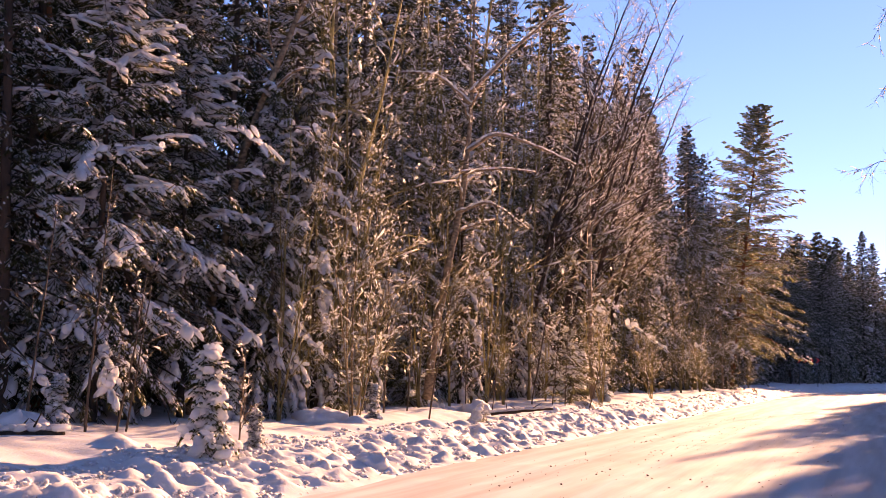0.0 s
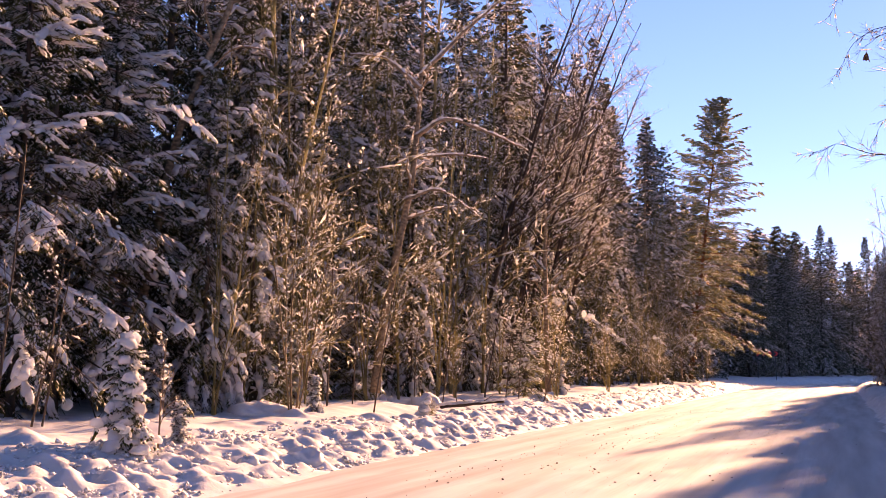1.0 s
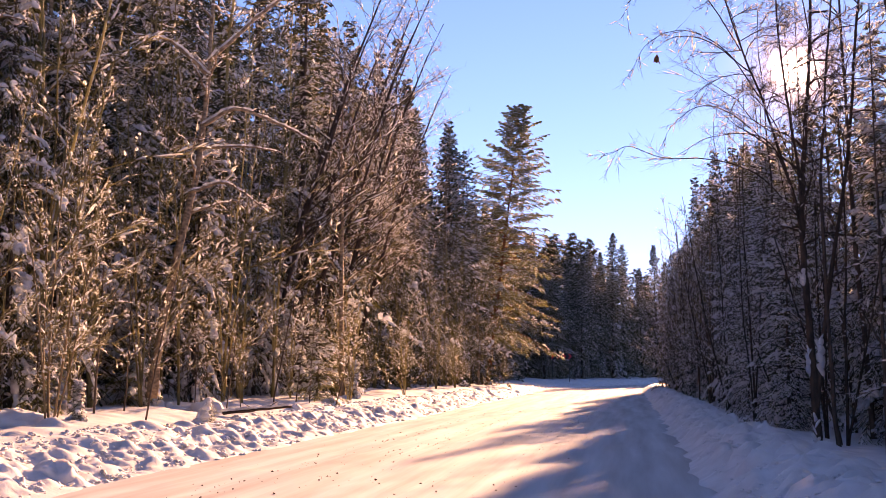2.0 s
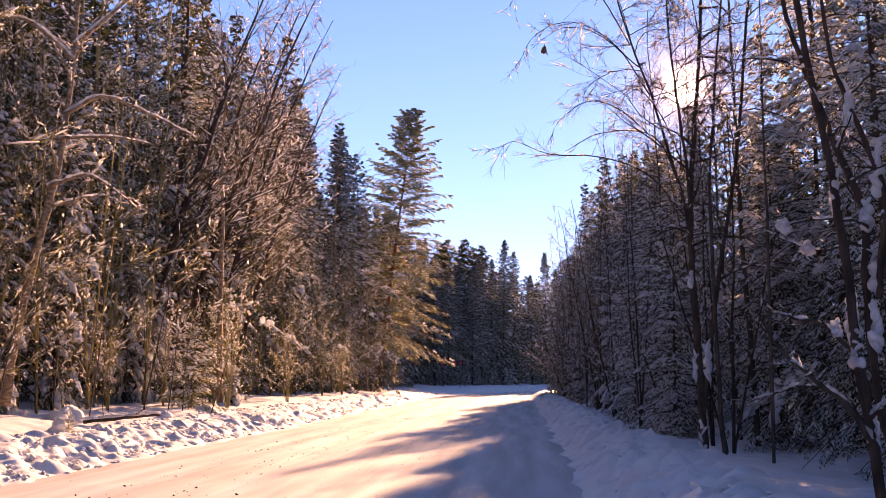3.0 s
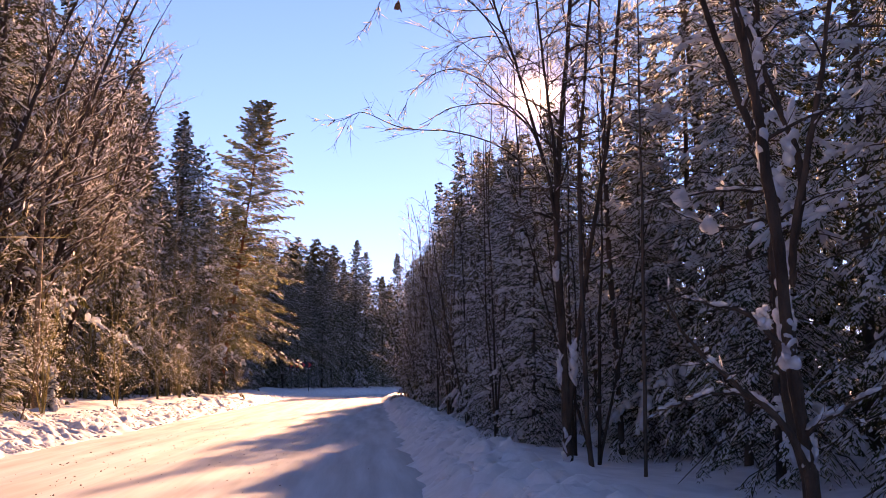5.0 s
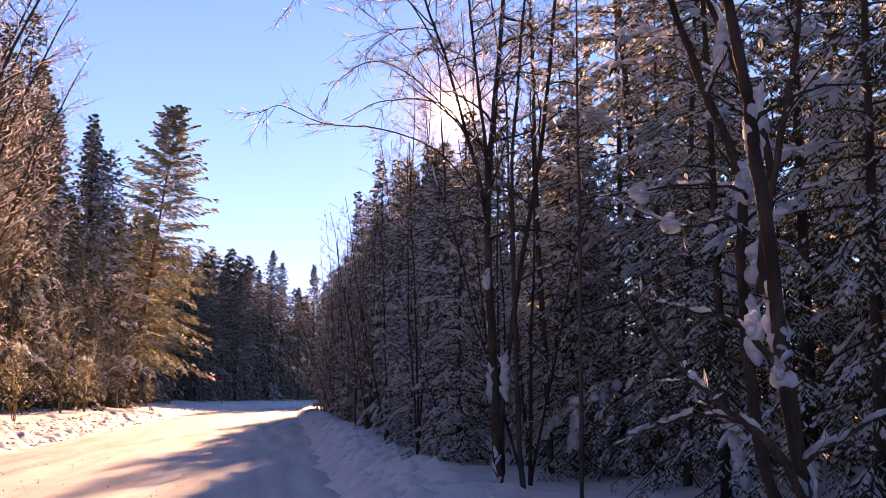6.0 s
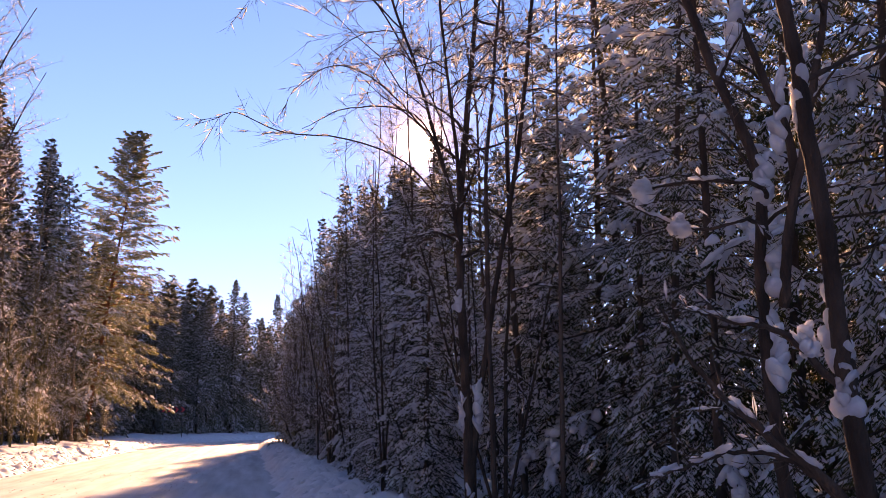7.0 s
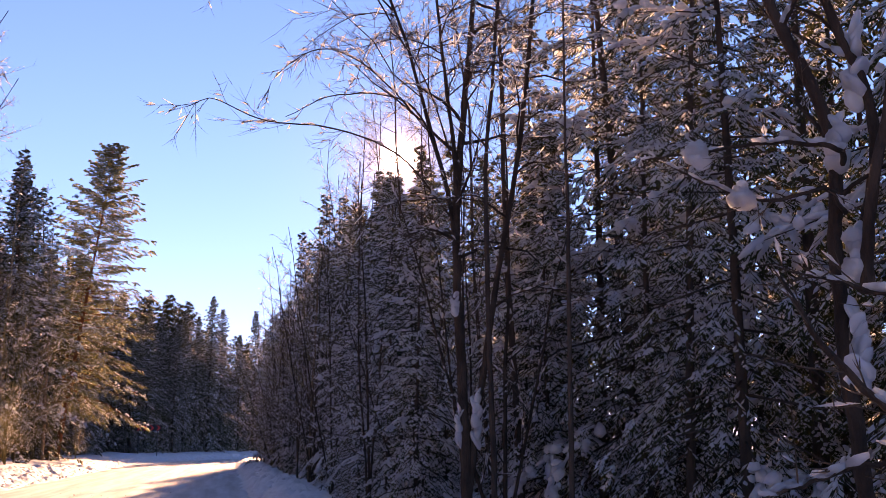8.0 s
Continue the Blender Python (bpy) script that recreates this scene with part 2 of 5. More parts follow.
def needles(shape, base, way, length, k, size, rng):
    """Herringbone needle tufts along many twigs at once."""
    base, way, length, size = np.asarray(base, float), unit(way), np.asarray(length, float), np.asarray(size, float)
    m = len(base)
    side = unit(np.cross(way, [0, 0, 1.0]) + 1e-6)
    v = []
    for j in range(k):
        o = base + way * (length * (j + 0.3) / k)[:, None]
        w = (size * (0.75 - 0.35 * j / k))[:, None]
        for sgn in (-1, 1):
            tip = o + (way * 0.75 + side * (sgn * rng.uniform(0.5, 1.0, m))[:, None] + np.array([0, 0, -1.0]) * rng.uniform(-0.15, 0.6, m)[:, None]) * w * rng.uniform(0.8, 1.35, m)[:, None]
            v.append(np.stack([o - way * w * 0.26, o + way * w * 0.3, tip], 1))
    z = size[:, None]
    o = base + way * (length * 0.7)[:, None]
    v.append(np.stack([o - side * z * 0.3, o + side * z * 0.3, base + way * (length[:, None] + z)], 1))
    v = np.concatenate(v)
    shape.add(v.reshape(-1, 3), np.arange(len(v) * 3).reshape(-1, 3))


# ------------------------------------------------------------- the road's own coordinates: s along it, d to its right
BEAR = radians(22.1)
U, N = np.array([math.sin(BEAR), math.cos(BEAR)]), np.array([math.cos(BEAR), -math.sin(BEAR)])
C0 = np.array([-3.35, 0.0])
HALF, BEND_S, BEND_R = 4.25, 100.0, 110.0


def place(s, d):
    """World x, y of a place on the straight line of the road."""
    return C0 + s * U + d * N


def road_sd(a, b):
    """Along and across the bent road, from along and across the straight line."""
    r = np.hypot(a - BEND_S, BEND_R - b)
    ang = np.arctan2(a - BEND_S, BEND_R - b)
    bent = (a > BEND_S) & (b < BEND_R)
    return np.where(bent, BEND_S + BEND_R * ang, a), np.where(bent, BEND_R - r, b)


def value_noise(x, y, seed):
    xi, yi = np.floor(x).astype(np.int64), np.floor(y).astype(np.int64)
    xf, yf = x - xi, y - yi
    xf, yf = xf * xf * (3 - 2 * xf), yf * yf * (3 - 2 * yf)

    def h(i, j):
        k = (i * 374761393 + j * 668265263 + seed * 974634777) & 0x7FFFFFFF
        k = ((k ^ (k >> 13)) * 1274126177) & 0x7FFFFFFF
        return ((k ^ (k >> 16)) & 0xFFFF) / 65535.0

    return (h(xi, yi) * (1 - xf) + h(xi + 1, yi) * xf) * (1 - yf) + (h(xi, yi + 1) * (1 - xf) + h(xi + 1, yi + 1) * xf) * yf


LEFT_D = [-400, -60, -30, -14, -9, -7.0, -6.4, -5.6, -4.95, -4.5, -4.25, -4.1]
LEFT_Z = [3.4, 2.6, 1.7, 1.05, 0.8, 0.68, 0.58, 0.42, 0.20, 0.07, 0.0, -0.06]
RIGHT_D = [4.1, 4.3, 4.6, 5.0, 5.5, 6.0, 6.8, 8.0, 12, 30, 60, 400]
RIGHT_Z = [-0.06, 0.03, 0.21, 0.39, 0.44, 0.34, 0.24, 0.18, 0.4, 1.0, 1.6, 3.0]


def ground_height(a, b):
    s, d = road_sd(a, b)
    d = d + np.sign(d) * 0.34 * (value_noise(a / 0.9, 0 * a + (b > 0), 9) - 0.5) * np.clip(1.6 - np.abs(np.abs(d) - 4.6), 0, 1)
    z = np.where(d < 0, np.interp(d, LEFT_D, LEFT_Z), np.interp(d, RIGHT_D, RIGHT_Z))
    off = np.clip((np.abs(d) - 4.15) / 0.5, 0, 1)
    z = z + off * 0.16 * (value_noise(a / 1.7, b / 1.3, 3) - 0.5) * np.clip((np.abs(d) - 4) / 1.5, 0, 1)
    z = z + off * 0.05 * (value_noise(a / 0.35, b / 0.35, 5) - 0.5)
    return z


def ground_at(x, y):
    rel = np.array([x, y]) - C0
    return float(ground_height(np.array([rel @ U]), np.array([rel @ N]))[0])


def steps(*runs):
    out = []
    for a, b, st in runs:
        out += list(np.arange(a, b, st))
    return np.array(out)


def spread(start, end, first, grow):
    out, x, st = [], start, first
    while abs(x) < abs(end):
        out.append(x)
        x += st * (1 if end > start else -1)
        st *= grow
    return out + [end]


def build_ground():
    a = np.array(sorted(spread(-6, -2500, 0.8, 1.5)[1:]) + list(steps((-6, 9, 0.3), (9, 40, 0.11), (40, 75, 0.22), (75, 150, 0.6))) + spread(150, 2500, 0.8, 1.35))
    b = np.array(sorted(spread(-12, -2500, 0.5, 1.3)[1:]) + list(steps((-12, -8, 0.3), (-8, -6.5, 0.15), (-6.5, -4.1, 0.075), (-4.1, 4.1, 1.3), (4.1, 7.0, 0.1), (7, 12, 0.25))) + spread(12, 2500, 0.4, 1.3))
    A, B = np.meshgrid(a, b, indexing="ij")
    Z = ground_height(A, B)
    # clods thrown up by the plough along both banks
    rng = np.random.default_rng(11)
    lump = np.zeros_like(Z)
    for side, d0, d1, count, big in ((-1, -5.8, -4.5, 130, 0.16), (1, 4.45, 6.2, 700, 0.18), (-1, -7.6, -5.6, 50, 0.3)):
        for _ in range(count):
            ca, cb = 9 + 66 * rng.random() ** 1.5, d0 + (d1 - d0) * rng.random()
            r = 0.13 + big * rng.random() ** 3
            if ca > BEND_S:
                continue
            i0, i1 = np.searchsorted(a, (ca - r, ca + r))
            j0, j1 = np.searchsorted(b, (cb - r, cb + r))
            if i1 <= i0 or j1 <= j0:
                continue
            q = 1 - ((A[i0:i1, j0:j1] - ca) ** 2 + (B[i0:i1, j0:j1] - cb) ** 2) / r ** 2
            w = np.clip(q, 0, 1) * r * (0.2 + 0.4 * rng.random())
            lump[i0:i1, j0:j1] = np.maximum(lump[i0:i1, j0:j1], w)
    S, D = road_sd(A, B)
    rough = np.clip((np.abs(D) - 4.3) / 0.25, 0, 1) * np.clip((6.1 - np.abs(D)) / 0.5, 0, 1)
    crag = np.abs(value_noise(A / 0.4 + 0.3 * B, B / 0.3, 14) - 0.5) + 0.6 * np.abs(value_noise(A / 0.2, B / 0.16 - 0.4 * A, 15) - 0.5)
    Z = Z + lump + rough * (0.22 * (0.3 - crag) + 0.11 * (value_noise(A / 0.3, B / 0.22, 6) - 0.5) + 0.13 * (value_noise(A / 0.15, B / 0.13, 7) - 0.5))
    X = C0[0] + A * U[0] + B * N[0]
    Y = C0[1] + A * U[1] + B * N[1]
    sh = Shape()
    na, nb = A.shape
    i, j = np.meshgrid(np.arange(na - 1), np.arange(nb - 1), indexing="ij")
    q = [(i * nb + j).ravel(), ((i + 1) * nb + j).ravel(), ((i + 1) * nb + j + 1).ravel(), (i * nb + j + 1).ravel()]
    f = np.concatenate([np.stack([q[0], q[2], q[1]], -1), np.stack([q[0], q[3], q[2]], -1)])
    sh.add(np.stack([X, Y, Z], -1), f)
    ob = new("ground", sh.mesh("ground", SNOW))
    tagged(ob, "deep white snow with ploughed lumpy banks beside the road", "ground", kind="structure")


def build_road():
    s = np.concatenate([np.arange(-40, 8, 1.0), np.arange(8, 60, 0.2), np.arange(60, 190, 0.8)])
    d = np.concatenate([[-4.7, -4.45], np.arange(-4.3, 4.31, 0.12), [4.45, 4.7]])
    S, D = np.meshgrid(s, d, indexing="ij")
    rut = sum(w * np.exp(-((D - c) / wd) ** 2) for c, wd, w in ((-2.6, 0.3, -0.02), (-1.0, 0.35, -0.025), (0.9, 0.3, -0.02), (2.5, 0.35, -0.02), (-1.8, 0.12, 0.012), (0.1, 0.15, 0.01)))
    Z = 0.012 + rut + 0.022 * (value_noise(S / 2.2, D / 0.35, 8) - 0.5) + 0.02 * (value_noise(S / 0.7, D / 0.5, 9) - 0.5) - 0.01 * np.abs(D) / 4
    Z = np.where(np.abs(D) > 4.4, -0.05, Z)
    a = np.where(S > BEND_S, BEND_S + (BEND_R - D) * np.sin((S - BEND_S) / BEND_R), S)
    b = np.where(S > BEND_S, BEND_R - (BEND_R - D) * np.cos((S - BEND_S) / BEND_R), D)
    sh = Shape()
    na, nb = S.shape
    i, j = np.meshgrid(np.arange(na - 1), np.arange(nb - 1), indexing="ij")
    q = [(i * nb + j).ravel(), ((i + 1) * nb + j).ravel(), ((i + 1) * nb + j + 1).ravel(), (i * nb + j + 1).ravel()]
    sh.add(np.stack([C0[0] + a * U[0] + b * N[0], C0[1] + a * U[1] + b * N[1], Z], -1),
           np.concatenate([np.stack([q[0], q[2], q[1]], -1), np.stack([q[0], q[3], q[2]], -1)]))
    ob = new("road", sh.mesh("road", PACKED))
    tagged(ob, "rural road covered with packed snow and faint wheel tracks", "road", kind="structure")


def build_clods():
    """Broken lumps of ploughed snow strewn over the sunny bank, and a few over the shaded one."""
    rng = np.random.default_rng(12)
    sh = Shape()
    n = 9500
    s_ = 9 + 70 * rng.random(n) ** 1.6
    right = rng.random(n) < 0.3
    d_ = np.where(right, 4.4 + 1.5 * rng.random(n), -4.28 - 2.1 * rng.random(n) ** 0.9)
    x, y = C0[0] + s_ * U[0] + d_ * N[0], C0[1] + s_ * U[1] + d_ * N[1]
    r = 0.015 + 0.06 * rng.random(n) ** 3.5
    z = ground_height(s_, d_) + r * 0.2
    # the largest lumps on the nearest stretch of the bank are pieces of their own
    own = np.nonzero((r > 0.042) & (s_ < 26) & ~right)[0][:290]
    forms = []
    for k in range(5):
        form = Shape()
        for q in range(4):
            puffs(form, [rng.normal(0, 0.45, 3) * [1, 1, 0.4]], rng.normal(0, 1, (1, 3)), [rng.uniform(0.45, 0.9, 3)], rng, False)
        forms.append(form.mesh("snow_lump", SNOW))
    bank = bpy.data.objects["ground"]
    for k, n_ in enumerate(own):
        lump = new("snow_lump", forms[k % 5])
        lump.parent = bank
        lump.matrix_basis = pose(x[n_], y[n_], z[n_] - 0.15 * r[n_], rng.uniform(-15, 15), rng.uniform(-15, 15), rng.uniform(0, 360)) @ Matrix.Scale(r[n_], 4)
    rest = np.setdiff1d(np.arange(n), own)
    x, y, z, r, n = x[rest], y[rest], z[rest], r[rest], len(rest)
    puffs(sh, np.stack([x, y, z - 0.15 * r], -1), rng.normal(0, 1, (n, 3)) * [1, 1, 0.3], np.stack([r * 1.35, r, r * 0.6], -1), rng, False)
    ob = new("snow_clods", sh.mesh("snow_clods", SNOW))
    tagged(ob, "small broken lumps of ploughed snow on the road banks", "snow", kind="stuff")


def build_grit():
    """Dark grit scattered over the packed snow."""
    rng = np.random.default_rng(13)
    sh = Shape()
    n = 700
    lane = rng.choice((-2.3, -1.2, 0.2, 1.6), n)
    s_, d_ = 9 + 40 * rng.random(n) ** 1.3, np.clip(lane + rng.normal(0, np.where(rng.random(n) < 0.7, 0.22, 1.2)), -4, 4)
    x, y = C0[0] + s_ * U[0] + d_ * N[0], C0[1] + s_ * U[1] + d_ * N[1]
    r = 0.005 + 0.012 * rng.random(n) ** 3
    lobes(sh, np.stack([x, y, 0.008 + 0 * x], -1), rng.normal(0, 1, (n, 3)) * [1, 1, 0.2], np.stack([r * 1.4, r, r], -1), rng)
    ob = new("road_grit", sh.mesh("road_grit", BARK_ALDER, False))
    tagged(ob, "dark grit strewn over the packed snow of the road", "grit", kind="stuff")


build_ground()
build_road()
build_clods()
build_grit()


# ------------------------------------------------------------- trees
TALL = {}          # heights of the trees built below


def limb_curve(start, az, elev, length, bend, n, rng, wobble=0.06):
    """A bent limb: it starts at an elevation (radians) and turns by bend on the way out."""
    pts, p = [np.array(start, float)], np.array(start, float)
    for k in range(n):
        e = elev + bend * (k + 0.5) / n + rng.normal(0, wobble)
        z = az + rng.normal(0, wobble * 1.5)
        p = p + length / n * np.array([math.cos(e) * math.cos(z), math.cos(e) * math.sin(z), math.sin(e)])
        pts.append(p)
    return np.array(pts)


def spruce(name, seed, height, reach, boughs, twig_n, k, size, snow, bare=0.04, slim=0.8, mat=None, droop=1.0, pad=1.0, elev0=0.1, label="", bark=None, rich=True, limbs=True, category="tree", full=0.0, gap=0.2, split=False, clot=0.55, top=0.26, girth=0.0095, shoot=0.017, dust=1.0, powder=0.7, paws=0.0, shelter=0.0):
    """A snow-laden conifer: trunk, crown of drooping sprays, snow lying in lobes on the sprays."""
    rng = np.random.default_rng(seed)
    tree = new(name)
    TALL[tree.name] = height
    trunk, crown, load = Shape(), Shape(), Shape()
    lean = rng.normal(0, 0.012, 2)
    axis = np.array([[lean[0] * z * z / height, lean[1] * z * z / height, z] for z in np.linspace(-0.3, height, 10)])
    tube(trunk, axis, np.linspace(girth * height + 0.01, 0.006, 10), 8)
    tb, tw, tl, tz = [], [], [], []
    pc, pw, ps = [], [], []
    fa, fb, fr_ = [], [], []
    turn = rng.random() * 6.28
    for q in range(boughs):
        f = bare + (0.985 - bare) * ((q + rng.random()) / boughs) ** (1.0 + full)
        z = f * height
        o = np.array([np.interp(z, axis[:, 2], axis[:, 0]), np.interp(z, axis[:, 2], axis[:, 1]), z])
        turn += 2.4 + rng.normal(0, 0.3)
        L = max(0.16, reach * (1 - f) ** slim * rng.uniform(0.5, 1.2) * (0.7 + 0.3 * min(1, f / 0.15)))
        e0 = elev0 + 0.55 * f - 0.45 * (1 - f) * droop + rng.normal(0, 0.1)
        pts = limb_curve(o, turn, e0, L, -0.7 * droop * (1.15 - f) + 0.1, 4, rng, 0.08)
        if limbs:
            tube(trunk, pts[[0, 2, 4]], (0.006 + 0.007 * L, 0.006 + 0.003 * L, 0.003), 3)
        t = np.concatenate([np.linspace(0.12, 0.95, twig_n), np.linspace(0.2, 0.9, twig_n), [0.96]])
        t = np.clip(t + rng.normal(0, 0.03, len(t)), 0.1, 0.99)
        sg = np.concatenate([np.full(twig_n, -1.0), np.full(twig_n, 1.0), [0.0]])
        i = np.minimum((t * 4).astype(int), 3)
        fr = (t * 4 - i)[:, None]
        base = pts[i] * (1 - fr) + pts[i + 1] * fr
        along = unit(pts[i + 1] - pts[i])
        side = unit(np.cross(along, [0, 0, 1.0]))
        way = unit(along * 0.85 + side * (sg * rng.uniform(0.4, 1.0, len(t)))[:, None] + np.array([0, 0, -1.0]) * (droop * rng.uniform(0.3, 1.2, len(t)))[:, None])
        tlen = (0.36 * L * (1.15 - t) + 0.13) * rng.uniform(0.6, 1.25, len(t))
        paw = (base, way, tlen, t)
        if split:
            # every twig forks again into short side shoots
            u = np.array([0.1, 0.28, 0.46, 0.64, 0.82, 0.19, 0.37, 0.55, 0.73, 0.9, 0.92])
            g = np.array([-1.0] * 5 + [1.0] * 5 + [0.0])
            cross = unit(np.cross(way, [0, 0, 1.0]) + 1e-6)
            b2 = base[:, None] + way[:, None] * (tlen[:, None] * u)[..., None]
            w2 = unit(way[:, None] * 0.75 + cross[:, None] * (g * rng.uniform(0.5, 1.0, (len(t), 11)))[..., None] - np.array([0, 0, 1.0]) * rng.uniform(0.0, 0.55, (len(t), 11, 1)))
            l2 = np.minimum(tlen[:, None] * 0.4 * (1.1 - u) + 0.05, 0.07 + 0.1 * (1.1 - u)) * rng.uniform(0.6, 1.3, (len(t), 11))
            base, way, tlen = b2.reshape(-1, 3), w2.reshape(-1, 3), l2.ravel()
            t = np.tile(t[:, None], (1, 11)).ravel()
        tb.append(base), tw.append(way), tl.append(tlen), tz.append(np.full(len(t), size * min(1.0, top + 0.95 * L / reach)))
        # some boughs bare, most dusted along their twigs, some loaded with clotted snow
        luck = rng.random()
        loaded = luck < snow * clot * min(1.0, f / (shelter + 1e-6))
        share = 0.9 if loaded else (powder if luck < 0.25 + snow else 0.3 * powder)
        pick = rng.random(len(t)) < share
        fa.append(base[pick] + way[pick] * (tlen[pick] * 0.1)[:, None] + [0, 0, 0.012])
        fb.append(base[pick] + way[pick] * (tlen[pick] * rng.uniform(0.75, 1.1, pick.sum()))[:, None] + [0, 0, 0.01])
        fr_.append(np.full(pick.sum(), (0.04 if loaded else 0.028) * dust) * rng.uniform(0.5, 1.3, pick.sum()) * (0.55 + 0.45 * min(1.0, L)))
        if loaded and paws:
            # a flat pad of snow on the outer bough, with a finger of snow down every twig
            keep = (paw[3] > 0.3) & (rng.random(len(paw[3])) < 0.7)
            pb, pv, pl, pt = [w[keep] for w in paw]
            r = (0.034 + 0.011 * min(L, 1.8)) * rng.uniform(0.6, 1.4, len(pb)) * paws
            for g in (0.5, 0.68, 0.86):
                i1 = min(int(g * 4), 3)
                pc.append(pts[i1] + (pts[i1 + 1] - pts[i1]) * (g * 4 - i1) + [0, 0, 0.01]), pw.append(pts[i1 + 1] - pts[i1])
                ps.append(np.array((0.04 + 0.07 * min(L, 1.8), (0.035 + 0.022 * min(L, 1.8)) * rng.uniform(0.7, 1.3), 0.028 + 0.008 * min(L, 1.8))) * paws)
            pc.extend(pb + pv * (pl * 0.5)[:, None] + [0, 0, 0.012])
            pw.extend(pv), ps.extend(np.stack([pl * 0.42 + r, r * 1.25, r * 0.75], -1))
        if loaded:
            for g in np.arange(0.4, 1.0, min(0.4, gap / L)):
                i1 = min(int(g * 4), 3)
                c = pts[i1] + (pts[i1 + 1] - pts[i1]) * (g * 4 - i1)
                r = (0.045 + 0.025 * L) * rng.uniform(0.5, 1.5) * pad
                pc.append(c + rng.normal(0, 0.3 * r + 0.025 * L, 3) * [1, 1, 0.6] + [0, 0, 0.1 * r]), pw.append(unit(pts[i1 + 1] - pts[i1]) + rng.normal(0, 0.5, 3)), ps.append((r * rng.uniform(1.0, 1.5), r * rng.uniform(0.8, 1.3), r * rng.uniform(0.7, 1.0)))
    tb, tw, tl, tz = [np.concatenate(q) for q in (tb, tw, tl, tz)]
    if split:
        # each shoot is a slim brush of short needles
        spindles(crown, tb, tb + tw * (tl * 1.15 + 0.02)[:, None], shoot * rng.uniform(0.7, 1.3, len(tb)), rng, False)
    else:
        needles(crown, tb, tw, tl, k, tz, rng)
    puffs(load, pc, pw, ps, rng, rich)
    spindles(load, np.concatenate(fa), np.concatenate(fb), np.concatenate(fr_), rng, False, 0.45)
    part("trunk", trunk, bark or BARK_SPRUCE, tree)
    part("crown", crown, mat or NEEDLES, tree, smooth=False, kind="stuff")
    part("snow_load", load, SNOW_LOAD, tree, "white snow weighing on the boughs", kind="stuff")
    return tagged(tree, label, category)


